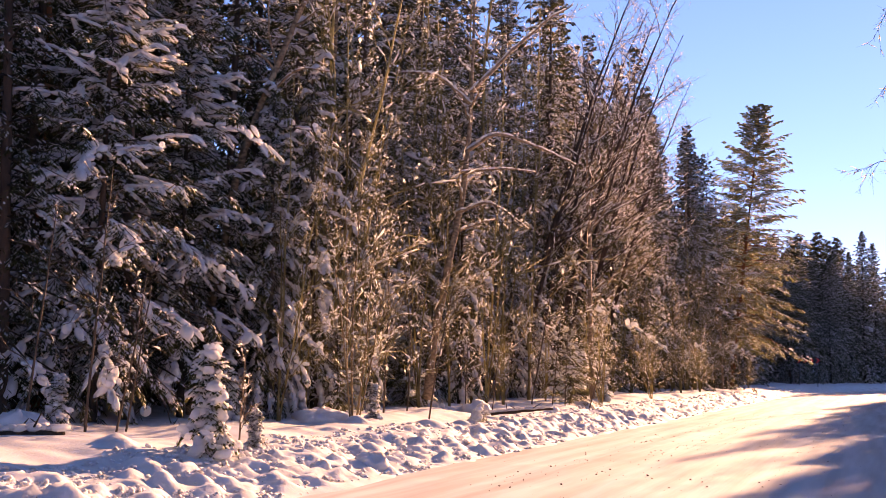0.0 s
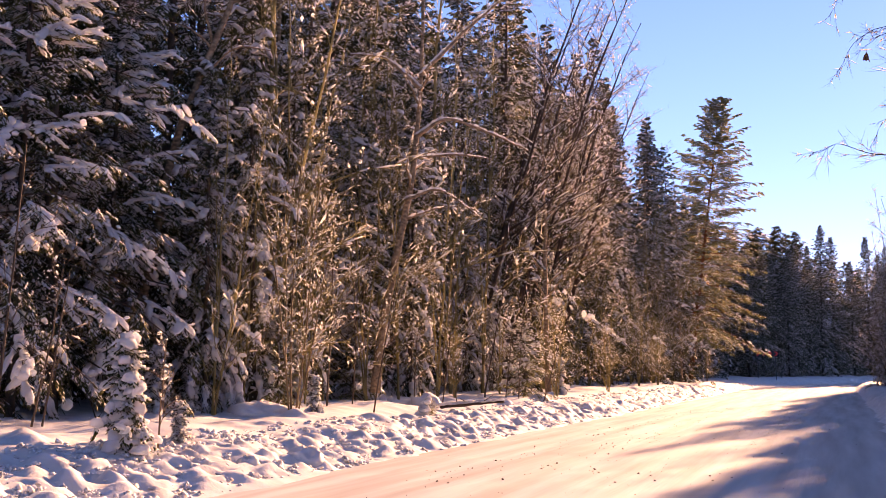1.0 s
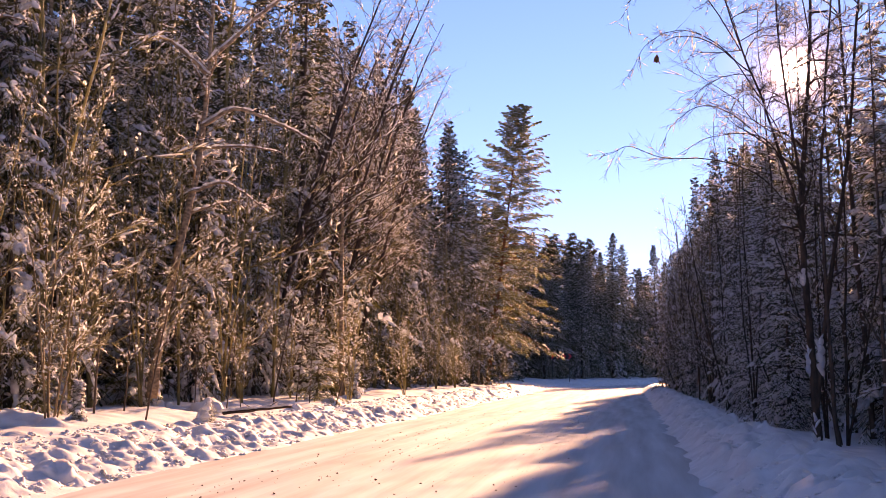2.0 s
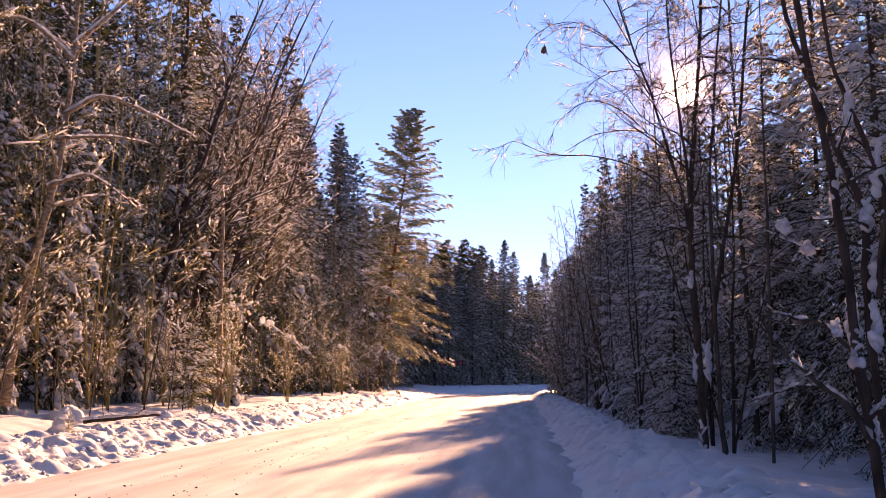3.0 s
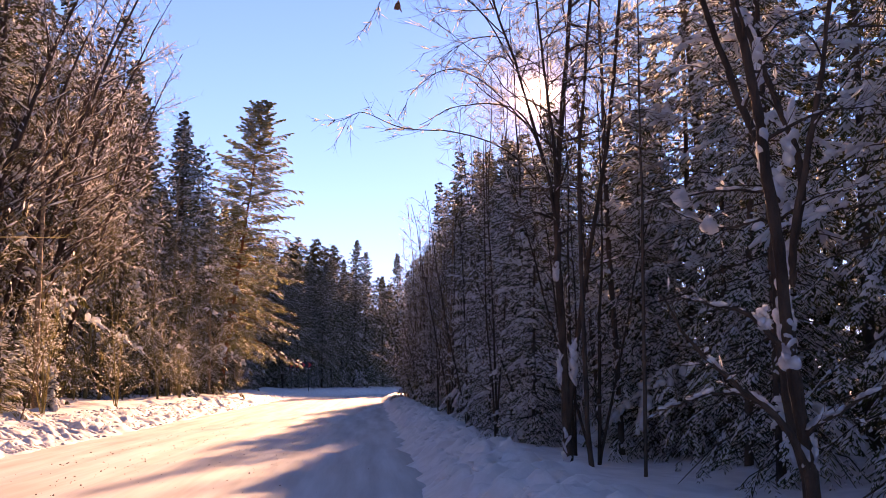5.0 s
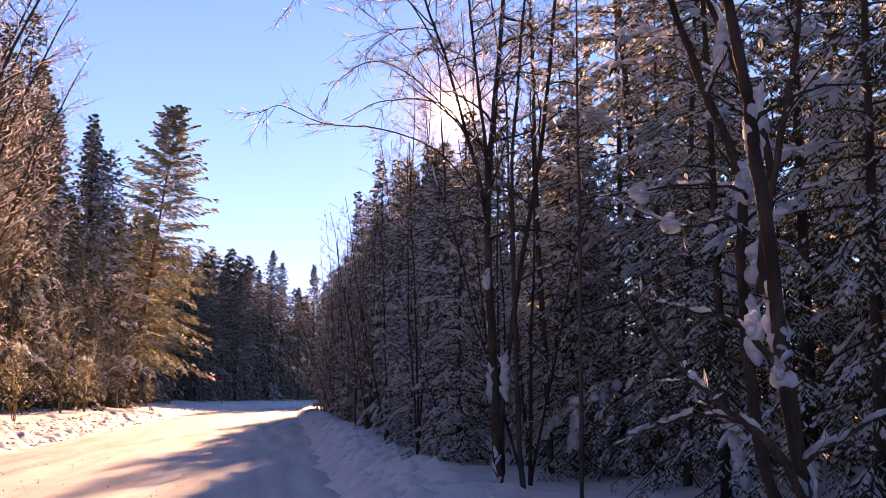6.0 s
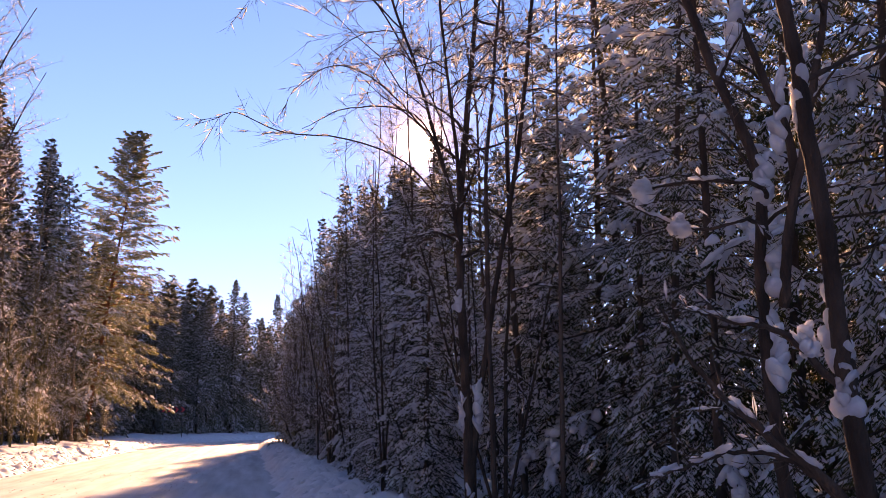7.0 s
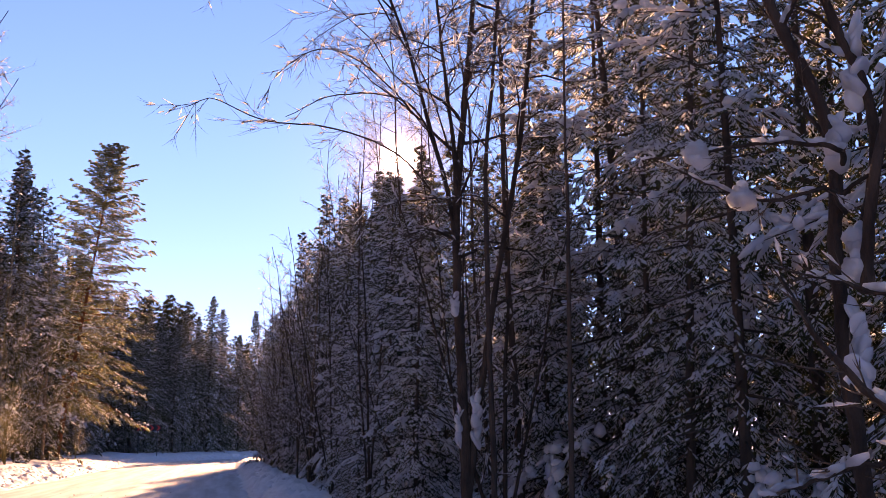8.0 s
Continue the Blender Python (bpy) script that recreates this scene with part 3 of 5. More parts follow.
def bare_tree(name, seed, height, base_r, lean=(0.0, 0.0), limbs=16, twigs=9, fine=4, first=0.3, spread_=0.9, limb_len=0.3, snow=0.5, bark=None, twig_mat=None, label="", frost=0.0, up=0.9, curve=0.0, stems=1, kind_="tree", thick=1.0, pieces=False):
    """A leafless tree: stems, limbs that climb and arch, twigs, snow lying along the limbs."""
    rng = np.random.default_rng(seed)
    tree = new(name)
    TALL[tree.name] = height
    trunk, fineg, load = Shape(), Shape(), Shape()
    ra, rb, rr = [], [], []
    fa, fb, fs = [], [], []

    def stroke(a, b, chance):
        if rng.random() < chance:
            g0 = rng.uniform(0.0, 0.5)
            fa.append(a + (b - a) * g0), fb.append(a + (b - a) * min(1.0, g0 + rng.uniform(0.2, 0.45))), fs.append(rng.uniform(0.01, 0.026) * (0.6 + 0.4 * thick))

    def snow_along(pts, rad, chance):
        for p, q, r in zip(pts[:-1], pts[1:], rad[:-1]):
            w = q - p
            flat = math.hypot(w[0], w[1]) / (np.linalg.norm(w) + 1e-9)
            if flat > 0.35 and rng.random() < chance * flat:
                u0, u1 = sorted(rng.random(2))
                a, b = p + w * u0, p + w * u1
                m = (a + b) / 2 + [0, 0, r * 0.7]
                n = np.linalg.norm(b - a) * 0.5 + 0.03
                puffs(load, [m], [w], [(n, r * 0.8 + 0.014, r * 0.7 + 0.018)], rng, False)

    for st in range(stems):
        H = height * (1 if st == 0 else rng.uniform(0.55, 0.95))
        az0 = rng.random() * 6.28
        off = np.zeros(3) if st == 0 else np.array([math.cos(az0), math.sin(az0), 0]) * base_r * rng.uniform(1.2, 2.4)
        ln = np.array(lean) + (0 if st == 0 else rng.normal(0, 0.12, 2))
        zz = np.linspace(-0.25, H, 11)
        f = np.clip(zz / H, 0, 1)
        wig = np.cumsum(rng.normal(0, 0.006 * H, (11, 2)), 0) * f[:, None]
        axis = np.stack([off[0] + ln[0] * H * (f + curve * f * f) + wig[:, 0], off[1] + ln[1] * H * (f + curve * f * f) + wig[:, 1], zz], -1)
        rad = base_r * (1 if st == 0 else 0.75) * (1 - 0.9 * f) + 0.006
        tube(trunk, axis, rad, 7)
        for q in range(limbs):
            g = first + (0.98 - first) * (q + rng.random()) / limbs
            i = min(int(g * 10), 9)
            o = axis[i] + (axis[i + 1] - axis[i]) * (g * 10 - i)
            L = H * limb_len * (1.15 - g) * rng.uniform(0.55, 1.2) + 0.3
            az = rng.random() * 6.28
            pts = limb_curve(o, az, up * rng.uniform(0.4, 1.1), L, rng.uniform(-0.5, 0.25) * spread_, 4, rng, 0.12)
            r0 = max(0.006, float(np.interp(g, f, rad)) * 0.45)
            rads = np.linspace(r0, 0.004, 5)
            arm = Shape() if pieces else trunk
            tube(arm, pts, rads, 4)
            if pieces:
                part("branch", arm, bark or BARK_BIRCH, tree)
            snow_along(pts, rads, snow)
            for h in range(twigs):
                t = rng.uniform(0.2, 1.0)
                j = min(int(t * 4), 3)
                b0 = pts[j] + (pts[j + 1] - pts[j]) * (t * 4 - j)
                along = unit(pts[j + 1] - pts[j])
                w = unit(along + rng.normal(0, 0.55, 3) + [0, 0, 0.1])
                l = L * rng.uniform(0.18, 0.45) * (1.2 - 0.6 * t) + 0.1
                e = b0 + w * l
                ra.append(b0), rb.append(e), rr.append((0.0045 + 0.002 * l) * thick)
                stroke(b0, e, frost)
                for _ in range(fine):
                    u = rng.uniform(0.25, 1)
                    b1 = b0 + (e - b0) * u
                    e1 = b1 + unit(w + rng.normal(0, 0.6, 3)) * l * rng.uniform(0.3, 0.6)
                    ra.append(b1), rb.append(e1), rr.append(0.0032 * thick)
                    stroke(b1, e1, frost)
        snow_along(axis, rad, snow * 0.6)
    spikes(fineg, ra, rb, np.array(rr) * 1.15)
    part("trunk", trunk, bark or BARK_BIRCH, tree)
    part("twig_mass", fineg, twig_mat or SUNLIT_TWIGS, tree, kind="stuff")
    spindles(load, fa, fb, fs, rng, False, 0.5)
    if load.n:
        part("snow_load", load, SNOW_LOAD, tree, "thin white snow lying along the branches", kind="stuff")
    return tagged(tree, label, kind_)


PLACED = set()


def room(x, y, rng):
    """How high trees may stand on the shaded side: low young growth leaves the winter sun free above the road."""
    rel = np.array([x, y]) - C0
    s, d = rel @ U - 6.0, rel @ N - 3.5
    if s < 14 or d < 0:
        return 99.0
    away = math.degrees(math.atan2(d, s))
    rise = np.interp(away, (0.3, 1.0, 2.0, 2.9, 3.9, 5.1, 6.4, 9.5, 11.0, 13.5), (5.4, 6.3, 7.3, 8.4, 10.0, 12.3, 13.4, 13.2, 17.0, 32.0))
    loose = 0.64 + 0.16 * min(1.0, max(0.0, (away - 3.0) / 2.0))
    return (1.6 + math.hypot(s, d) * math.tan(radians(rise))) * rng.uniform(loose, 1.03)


def put(ob, x, y, turn=0.0, scale=1.0, sink=0.05, tilt=(0, 0)):
    return copy_thing(ob, pose(x, y, ground_at(x, y) - sink, tilt[0], tilt[1], turn) @ Matrix.Scale(scale, 4))


def move(ob, x, y, turn=0.0, sink=0.05, tilt=(0, 0)):
    ob.matrix_basis = pose(x, y, ground_at(x, y) - sink, tilt[0], tilt[1], turn) @ Matrix.Diagonal((*ob.scale, 1))
    return ob


def scatter(kinds, spots, rng, group, lo=0.85, hi=1.15):
    """The first of each kind goes to a spot of its own; the others are copies."""
    for n, (x, y) in enumerate(spots):
        ob = kinds[n % len(kinds)]
        tagged(ob, group=group)
        turn, sc = rng.uniform(0, 360), rng.uniform(lo, hi)
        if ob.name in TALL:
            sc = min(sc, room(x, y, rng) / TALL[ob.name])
        m = pose(x, y, ground_at(x, y) - 0.08, rng.normal(0, 1.2), rng.normal(0, 1.2), turn) @ Matrix.Scale(sc, 4)
        if ob.name not in PLACED:
            ob.matrix_basis = m
            PLACED.add(ob.name)
        else:
            c = copy_thing(ob, Matrix.Identity(4))
            c.matrix_basis = m


def woods(kinds, spots, rng, label, lo=0.85, hi=1.15):
    """Woods too far off to count: many trees joined into one, part by part."""
    wood = new("far_woods")
    joined = {}
    for n, (x, y) in enumerate(spots):
        ob = kinds[n % len(kinds)]
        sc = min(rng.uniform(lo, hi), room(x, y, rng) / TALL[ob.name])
        m = np.array(pose(x, y, ground_at(x, y) - 0.08, rng.normal(0, 1.2), rng.normal(0, 1.2), rng.uniform(0, 360)) @ Matrix.Scale(sc, 4))
        for piece in ob.children:
            me = piece.data
            v = np.empty(len(me.vertices) * 3, np.float32)
            me.vertices.foreach_get("co", v)
            f = np.empty(len(me.loops), np.int32)
            me.loops.foreach_get("vertex_index", f)
            kind = piece.name.split(".")[0]
            shape, _ = joined.setdefault(kind, (Shape(), me.materials[0]))
            shape.add(v.reshape(-1, 3) @ m[:3, :3].T + m[:3, 3], f)
    for kind, (shape, mat) in joined.items():
        part(kind, shape, mat, wood, smooth=kind != "crown", kind="stuff")
    return tagged(wood, label, "woods", kind="stuff")


def band(rng, s0, s1, d0, d1, gap, jitter=0.45, keep=1.0):
    """Spots on a jittered lattice within a stretch of the road."""
    out = []
    for s in np.arange(s0, s1, gap):
        for d in np.arange(d0, d1 + 1e-6, gap):
            if rng.random() < keep:
                a, b = s + rng.uniform(-jitter, jitter) * gap, d + rng.uniform(-jitter, jitter) * gap
                if abs(road_sd(np.array([a]), np.array([b]))[1][0]) > 5.9:
                    out.append(tuple(place(a, b)))
    return out


def stemmed(name, seed, stems, boughs, label, bark=None, twig_mat=None, limbs=10, twigs=7, fine=4, limb_len=1.6, first=0.35, snow=0.5, up=0.9, hang=-0.5, drifts=(), leaves=(), frost=0.25):
    """A tree whose stems and boughs run through given places: lists of ((x, y, z) ..., radius at the foot, at the tip)."""
    rng = np.random.default_rng(seed)
    foot = np.array(stems[0][0][0])
    tree = new(name)
    tree.location = foot
    fineg, load = Shape(), Shape()
    ra, rb, rr = [], [], []
    fa, fb, fs = [], [], []

    def smooth_line(pts, n):
        pts = np.asarray(pts, float) - foot
        t = np.linspace(0, len(pts) - 1, n)
        i = np.minimum(t.astype(int), len(pts) - 2)
        g = (t - i)[:, None]
        tang = np.gradient(pts, axis=0)
        h = [2 * g ** 3 - 3 * g ** 2 + 1, g ** 3 - 2 * g ** 2 + g, -2 * g ** 3 + 3 * g ** 2, g ** 3 - g ** 2]
        return h[0] * pts[i] + h[1] * tang[i] + h[2] * pts[i + 1] + h[3] * tang[i + 1]

    def sprig(pts, L, count):
        for _ in range(count):
            t = rng.uniform(0.15, 1.0) * (len(pts) - 1)
            j = min(int(t), len(pts) - 2)
            b0 = pts[j] + (pts[j + 1] - pts[j]) * (t - j)
            along = unit(pts[j + 1] - pts[j])
            w = unit(along + rng.normal(0, 0.5, 3))
            l = L * rng.uniform(0.15, 0.4) + 0.08
            e = b0 + w * l
            ra.append(b0), rb.append(e), rr.append(0.004)
            for _ in range(fine):
                b1 = b0 + (e - b0) * rng.uniform(0.2, 1)
                ra.append(b1), rb.append(b1 + unit(w + rng.normal(0, 0.55, 3)) * l * rng.uniform(0.3, 0.7)), rr.append(0.0028)
                if rng.random() < frost:
                    fa.append(b1), fb.append(b1 + (rb[-1] - b1) * rng.uniform(0.3, 0.9)), fs.append(rng.uniform(0.006, 0.018))

    def lay(pts, r, chance):
        for p, q, thin in zip(pts[:-1], pts[1:], np.linspace(1.0, 0.4, len(pts))):
            w = q - p
            flat = math.hypot(w[0], w[1]) / np.linalg.norm(w)
            if flat > 0.45 and rng.random() < chance * flat:
                n = max(2, int(np.linalg.norm(w) / 0.16))
                for g in (np.arange(n) + rng.random(n)) / n:
                    k = rng.uniform(0.4, 1.2) * thin
                    o = p + w * g + [0, 0, r * thin * 0.9]
                    puffs(load, [o], [w], [((0.03 + 0.9 * r) * k * 1.6, (0.015 + 0.85 * r) * k, (0.018 + 0.8 * r) * k)], rng, False)

    for pts, r0, r1 in stems:
        line = smooth_line(pts, 6 * len(pts))
        line = line + np.cumsum(rng.normal(0, 0.1 * r0, line.shape), 0) * [1, 1, 0.3]
        sh = Shape()
        rad = np.linspace(r0, r1, len(line)) * (1 + 0.06 * rng.normal(0, 1, len(line)))
        tube(sh, line, rad, 10)
        stem = part("stem", sh, bark or BARK_ALDER, tree)
        lay(line, r0 * 0.5, snow * 0.5)
        for q in range(limbs):
            g = (first + (0.99 - first) * (q + rng.random()) / limbs) * (len(line) - 1)
            j = min(int(g), len(line) - 2)
            o = line[j] + (line[j + 1] - line[j]) * (g - j)
            L = limb_len * rng.uniform(0.4, 1.2) * (1.25 - g / len(line))
            arm = limb_curve(o, rng.random() * 6.28, up * rng.uniform(0.3, 1.1), L, hang * rng.uniform(0.2, 1.3), 5, rng, 0.12)
            sh = Shape()
            tube(sh, arm, np.linspace(max(0.006, 0.3 * r0), 0.003, 6), 5)
            part("bough", sh, bark or BARK_ALDER, stem)
            lay(arm, 0.3 * r0, snow)
            sprig(arm, L, twigs)
    for pts, r0, r1 in boughs:
        line = smooth_line(pts, 5 * len(pts))
        line = line + rng.normal(0, 0.12 * r0 + 0.002, line.shape)
        sh = Shape()
        tube(sh, line, np.linspace(r0, r1, len(line)), 6)
        part("bough", sh, bark or BARK_ALDER, tree)
        lay(line, r0, snow)
        sprig(line, float(np.linalg.norm(line[-1] - line[0])) * 0.4, twigs + 3)
    for x, y, z in leaves:
        sh = Shape()
        c = np.array([x, y, z]) - foot
        tube(sh, [c, c + [0.01, 0, -0.08], c + [0, 0.01, -0.16]], (0.003, 0.003, 0.003), 5)
        for k in range(5):
            a = 1.3 * k + rng.random()
            o = c + [0.03 * math.cos(a), 0.03 * math.sin(a), -0.16 - 0.02 * k]
            puffs(sh, [o], [(math.cos(a), math.sin(a), -2.0)], [(0.06, 0.03, 0.012)], rng, True)
        part("dead_leaves", sh, BARK_PINE, tree, "withered brown leaves hanging from a twig")
    for x, y, z, rx, rz in drifts:
        sh = Shape()
        c = np.array([x, y, z]) - foot
        # wedged in the fork: broad below, ragged above, with a few knobs
        for g in np.linspace(-0.95, 0.95, 9):
            a, w = rng.uniform(0, 6.28), rx * (0.62 - 0.26 * g) * rng.uniform(0.7, 1.15)
            o = c + [0.25 * rx * math.cos(a), 0.25 * rx * math.sin(a), g * rz]
            puffs(sh, [o], [(0.5 * math.cos(a), 0.5 * math.sin(a), 1.0)], [(0.3 * rz + 0.4 * w, w, w * rng.uniform(0.75, 1.0))], rng, True)
        part("snow_clump", sh, SNOW_LOAD, tree, "clump of snow caught in the fork")
    thin_rods(fineg, ra, rb, rr, 0.04)
    spindles(load, fa, fb, fs, rng, False, 0.5)
    part("twig_mass", fineg, twig_mat or DARK_TWIGS, tree, kind="stuff")
    if load.n:
        part("snow_load", load, SNOW_LOAD, tree, "snow lying along the boughs", kind="stuff")
    return tagged(tree, label, "tree")


# ------------------------------------------------------------- conifers
SPRUCE = "dark green spruce with drooping boughs under thick snow"
near_spruce = [spruce("spruce_tree", 21 + i, 15.5 + i, 3.1, 185, 3, 1, 0.13, 1.0, bare=0.06, pad=0.5, gap=0.12, full=0.3, rich=True, split=True, clot=0.27, girth=0.007, shoot=0.012, dust=0.6, powder=0.4, paws=0.95, shelter=0.14, label=SPRUCE) for i in range(3)]
mid_spruce = [spruce("spruce_tree", 31 + i, 15.0 + i * 1.2, 3.0, 130, 3, 2, 0.3, 0.7, bare=0.03, slim=0.76, pad=0.75, rich=False, limbs=False, gap=0.2, top=0.5, dust=1.0, clot=0.38, powder=0.33, split=True, shoot=0.024, label=SPRUCE) for i in range(3)]
far_spruce = [spruce("spruce_tree", 41 + i, 16.5 + i * 1.5, 3.6, 90, 3, 2, 0.6, 0.9, bare=0.01, slim=0.65, pad=1.1, rich=False, limbs=False, gap=0.6, top=0.5, dust=2.4, powder=0.35, clot=0.3, label="tall dark spruce lightly dusted with snow") for i in range(3)]
distant_spruce = [spruce("spruce_tree", 45 + i, 17.0 + i * 1.5, 4.2, 240, 3, 2, 0.6, 1.0, bare=0.0, slim=0.82, pad=0.8, rich=False, limbs=False, gap=0.9, top=0.45, dust=1.8, clot=0.15, powder=0.6, split=True, shoot=0.052, label="tall blue-shaded spruce powdered with snow") for i in range(2)]
back_spruce = [spruce("spruce_tree", 145 + i, 17.0 + i * 1.5, 4.2, 120, 3, 2, 0.85, 1.0, bare=0.0, slim=0.6, pad=0.8, rich=False, limbs=False, gap=0.8, top=0.45, dust=1.3, clot=0.15, powder=0.35, label="tall blue-shaded spruce powdered with snow") for i in range(2)]
young_spruce = [spruce("spruce_tree", 51 + i, 7.6 + 0.9 * i, 1.6 + 0.15 * i, 96, 3, 2, 0.15, 0.8, bare=0.02, slim=0.7, pad=0.7, rich=False, gap=0.2, girth=0.006, clot=0.45, dust=1.1, powder=0.9, paws=0.95, split=True, shoot=0.012, label="slender young spruce dusted with snow") for i in range(3)]
shade_spruce = [spruce("spruce_tree", 61 + i, 11.5 + i, 2.4, 118, 3, 1, 0.09, 1.1, bare=0.02, slim=0.65, pad=0.75, gap=0.12, full=0.12, rich=False, split=True, clot=0.3, girth=0.006, shoot=0.01, dust=0.8, powder=0.82, paws=1.0, shelter=0.45, label="dense spruce in shade with snow pads on its boughs") for i in range(3)]

rng = np.random.default_rng(5)
scatter(near_spruce, [(-7.9, 20.2), (-7.3, 17.9), (-6.0, 20.6), (-5.1, 24.6), (-3.9, 27.6), (-2.3, 29.6), (-1.2, 32.7), (0.4, 37.4), (2.5, 41.3), (4.6, 45.2)], rng, "spruces on the sunny side")
laden_spruce = [spruce("spruce_tree", 55 + i, 9.0 - 1.5 * i, 1.35, 95, 2, 1, 0.1, 1.3, bare=0.05, slim=0.55, droop=1.7, pad=0.9, gap=0.14, rich=False, split=True, clot=0.5, girth=0.008, shoot=0.012, dust=0.6, powder=0.3, paws=1.5, label="narrow young spruce hung with heavy lobes of snow") for i in range(2)]
scatter(laden_spruce, [(-2.9, 24.4), (-3.65, 22.9), (-5.6, 24.4), (-2.35, 26.4), (-0.7, 30.2), (2.45, 39.2), (0.5, 33.2), (3.3, 40.6)], rng, "snow-laden young spruces on the sunny side", 0.85, 1.15)
scatter(mid_spruce, band(rng, 8, 42, -13.4, -13, 2.8, 0.35) + band(rng, 42, 60, -13.6, -10.2, 3.4, 0.35) + [(-8.6, 23.6), (-6.9, 25.6), (-5.4, 29.2), (-9.6, 19.4)], rng, "spruces on the sunny side", 1.08, 1.3)
scatter(mid_spruce, band(rng, 60, 88, -13.6, -10.2, 3.2, 0.35), rng, "spruces on the sunny side", 1.08, 1.28)
scatter(far_spruce, band(rng, 2, 94, -17, -16, 3.5), rng, "spruces on the sunny side", 1.0, 1.2)
woods(far_spruce, band(rng, 0, 40, -26.0, -20, 3.6) + band(rng, 40, 74, -20.4, -20, 3.4), rng, "dark spruce woods dusted with snow behind the sunny verge", 1.0, 1.2)
scatter(shade_spruce, band(rng, 10.8, 27, 8.9, 9.2, 2.3, 0.3) + [tuple(place(25.6, 9.6)), tuple(place(28.0, 8.7))], rng, "spruces on the shaded side", 0.8, 1.1)
scatter(mid_spruce, band(rng, 7, 30, 11.4, 11.8, 2.1, 0.35), rng, "spruces on the shaded side", 0.62, 0.76)
scatter(mid_spruce, band(rng, 30, 50, 11.6, 12, 2.6, 0.35), rng, "spruces on the shaded side", 0.54, 0.64)
scatter(young_spruce, band(rng, 8, 44, 12.6, 13.0, 1.9, 0.4), rng, "young spruces on the shaded side", 0.7, 1.0)
scatter(young_spruce, band(rng, 26, 46, 7.6, 10.2, 2.5, 0.45, 0.9), rng, "young spruces on the shaded side", 0.5, 0.95)
scatter(young_spruce, band(rng, 27, 47, 6.7, 7.2, 1.9, 0.45, 0.8), rng, "young spruces on the shaded side", 0.35, 0.9)
scatter(young_spruce, band(rng, 46, 96, 7.0, 9.0, 2.0, 0.48, 0.8), rng, "young spruces on the shaded side", 0.45, 1.5)
scatter(mid_spruce, band(rng, 47, 62, 8.6, 11.8, 3.0, 0.4, 0.95), rng, "spruces on the shaded side", 0.72, 0.95)
scatter(mid_spruce, band(rng, 62, 104, 8.6, 14.0, 3.0, 0.4, 0.95), rng, "spruces on the shaded side", 1.0, 1.35)
scatter(mid_spruce, band(rng, 98, 116, 9.6, 12.6, 2.7, 0.35), rng, "spruces on the shaded side", 0.75, 0.95)
woods(far_spruce, band(rng, 60, 112, 14.4, 14.8, 3.6, 0.4), rng, "dark spruce woods dusted with snow beyond the shaded verge", 0.85, 1.0)
scatter(mid_spruce, band(rng, 6, 34, 13.6, 16.4, 2.6, 0.4), rng, "spruces on the shaded side", 0.62, 0.8)
woods(far_spruce, band(rng, -4, 6, 15.5, 16, 3.6, 0.4) + band(rng, 30, 62, 15.5, 16, 3.6, 0.4) + band(rng, 2, 44, 20, 24.4, 3.9, 0.4), rng, "shaded spruce woods deep behind the first trees", 0.48, 0.6)
# out of view behind the start: trees added to cut the open sky's light
woods(far_spruce, band(rng, -34, 0, -14, -9, 5.5, 0.4) + band(rng, -34, -4, 9, 14, 5.5, 0.4), rng, "unseen spruce woods added behind the start to shut out sky light", 0.8, 1.1)
end_spots, deep_spots = [], []
for ang in np.arange(-0.02, 0.9, 0.033):
    for off in (10.0, 13.5, 18.0, 23.0):
        r = BEND_R + off + rng.uniform(-1.2, 1.2)
        t = ang + rng.uniform(-0.015, 0.015)
        if 0.12 < ang < 0.22 and off < 12:
            continue          # a clearing round the bend sign
        (end_spots if off < 15 else deep_spots).append(tuple(place(BEND_S + r * math.sin(t), BEND_R - r * math.cos(t))))
scatter(distant_spruce, end_spots, rng, "spruces round the bend", 0.78, 1.08)
scatter(back_spruce, deep_spots[:2], rng, "spruces round the bend", 0.85, 1.1)
woods(back_spruce, deep_spots[2:], rng, "tall blue-shaded spruce woods round the bend", 0.9, 1.2)
scatter(mid_spruce[:1], [(21.2, 81.4), (20.0, 82.0), (16.2, 77.6), (14.6, 70.6), (17.6, 76.0)], np.random.default_rng(77), "spruces on the sunny side", 1.17, 1.28)
broad_spruce = spruce("spruce_tree", 58, 9.6, 2.4, 120, 4, 1, 0.1, 1.0, bare=0.13, slim=0.6, droop=0.95, pad=0.5, gap=0.12, rich=True, split=True, clot=0.66, girth=0.008, shoot=0.012, dust=0.7, powder=0.5, paws=1.2, shelter=0.15, label="spruce with broad boughs bent under drooping pads of snow")
scatter([broad_spruce], [(-6.2, 19.2), (-5.3, 21.9)], np.random.default_rng(78), "spruces on the sunny side", 0.95, 1.05)

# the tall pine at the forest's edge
pine = spruce("pine_tree", 71, 24.0, 6.7, 270, 7, 4, 0.3, 0.6, bare=0.17, slim=0.55, clot=0.12, top=0.6, mat=NEEDLES_SUNLIT, droop=0.65, pad=0.45, rich=False, elev0=0.02, dust=1.6, powder=0.5, split=True, shoot=0.05, bark=BARK_PINE, girth=0.008, label="tall green pine with sunlit gold in its needle colour, dusted with snow at the road's edge")
move(pine, *place(93.0, -8.5), -22, tilt=(0, 7.5))

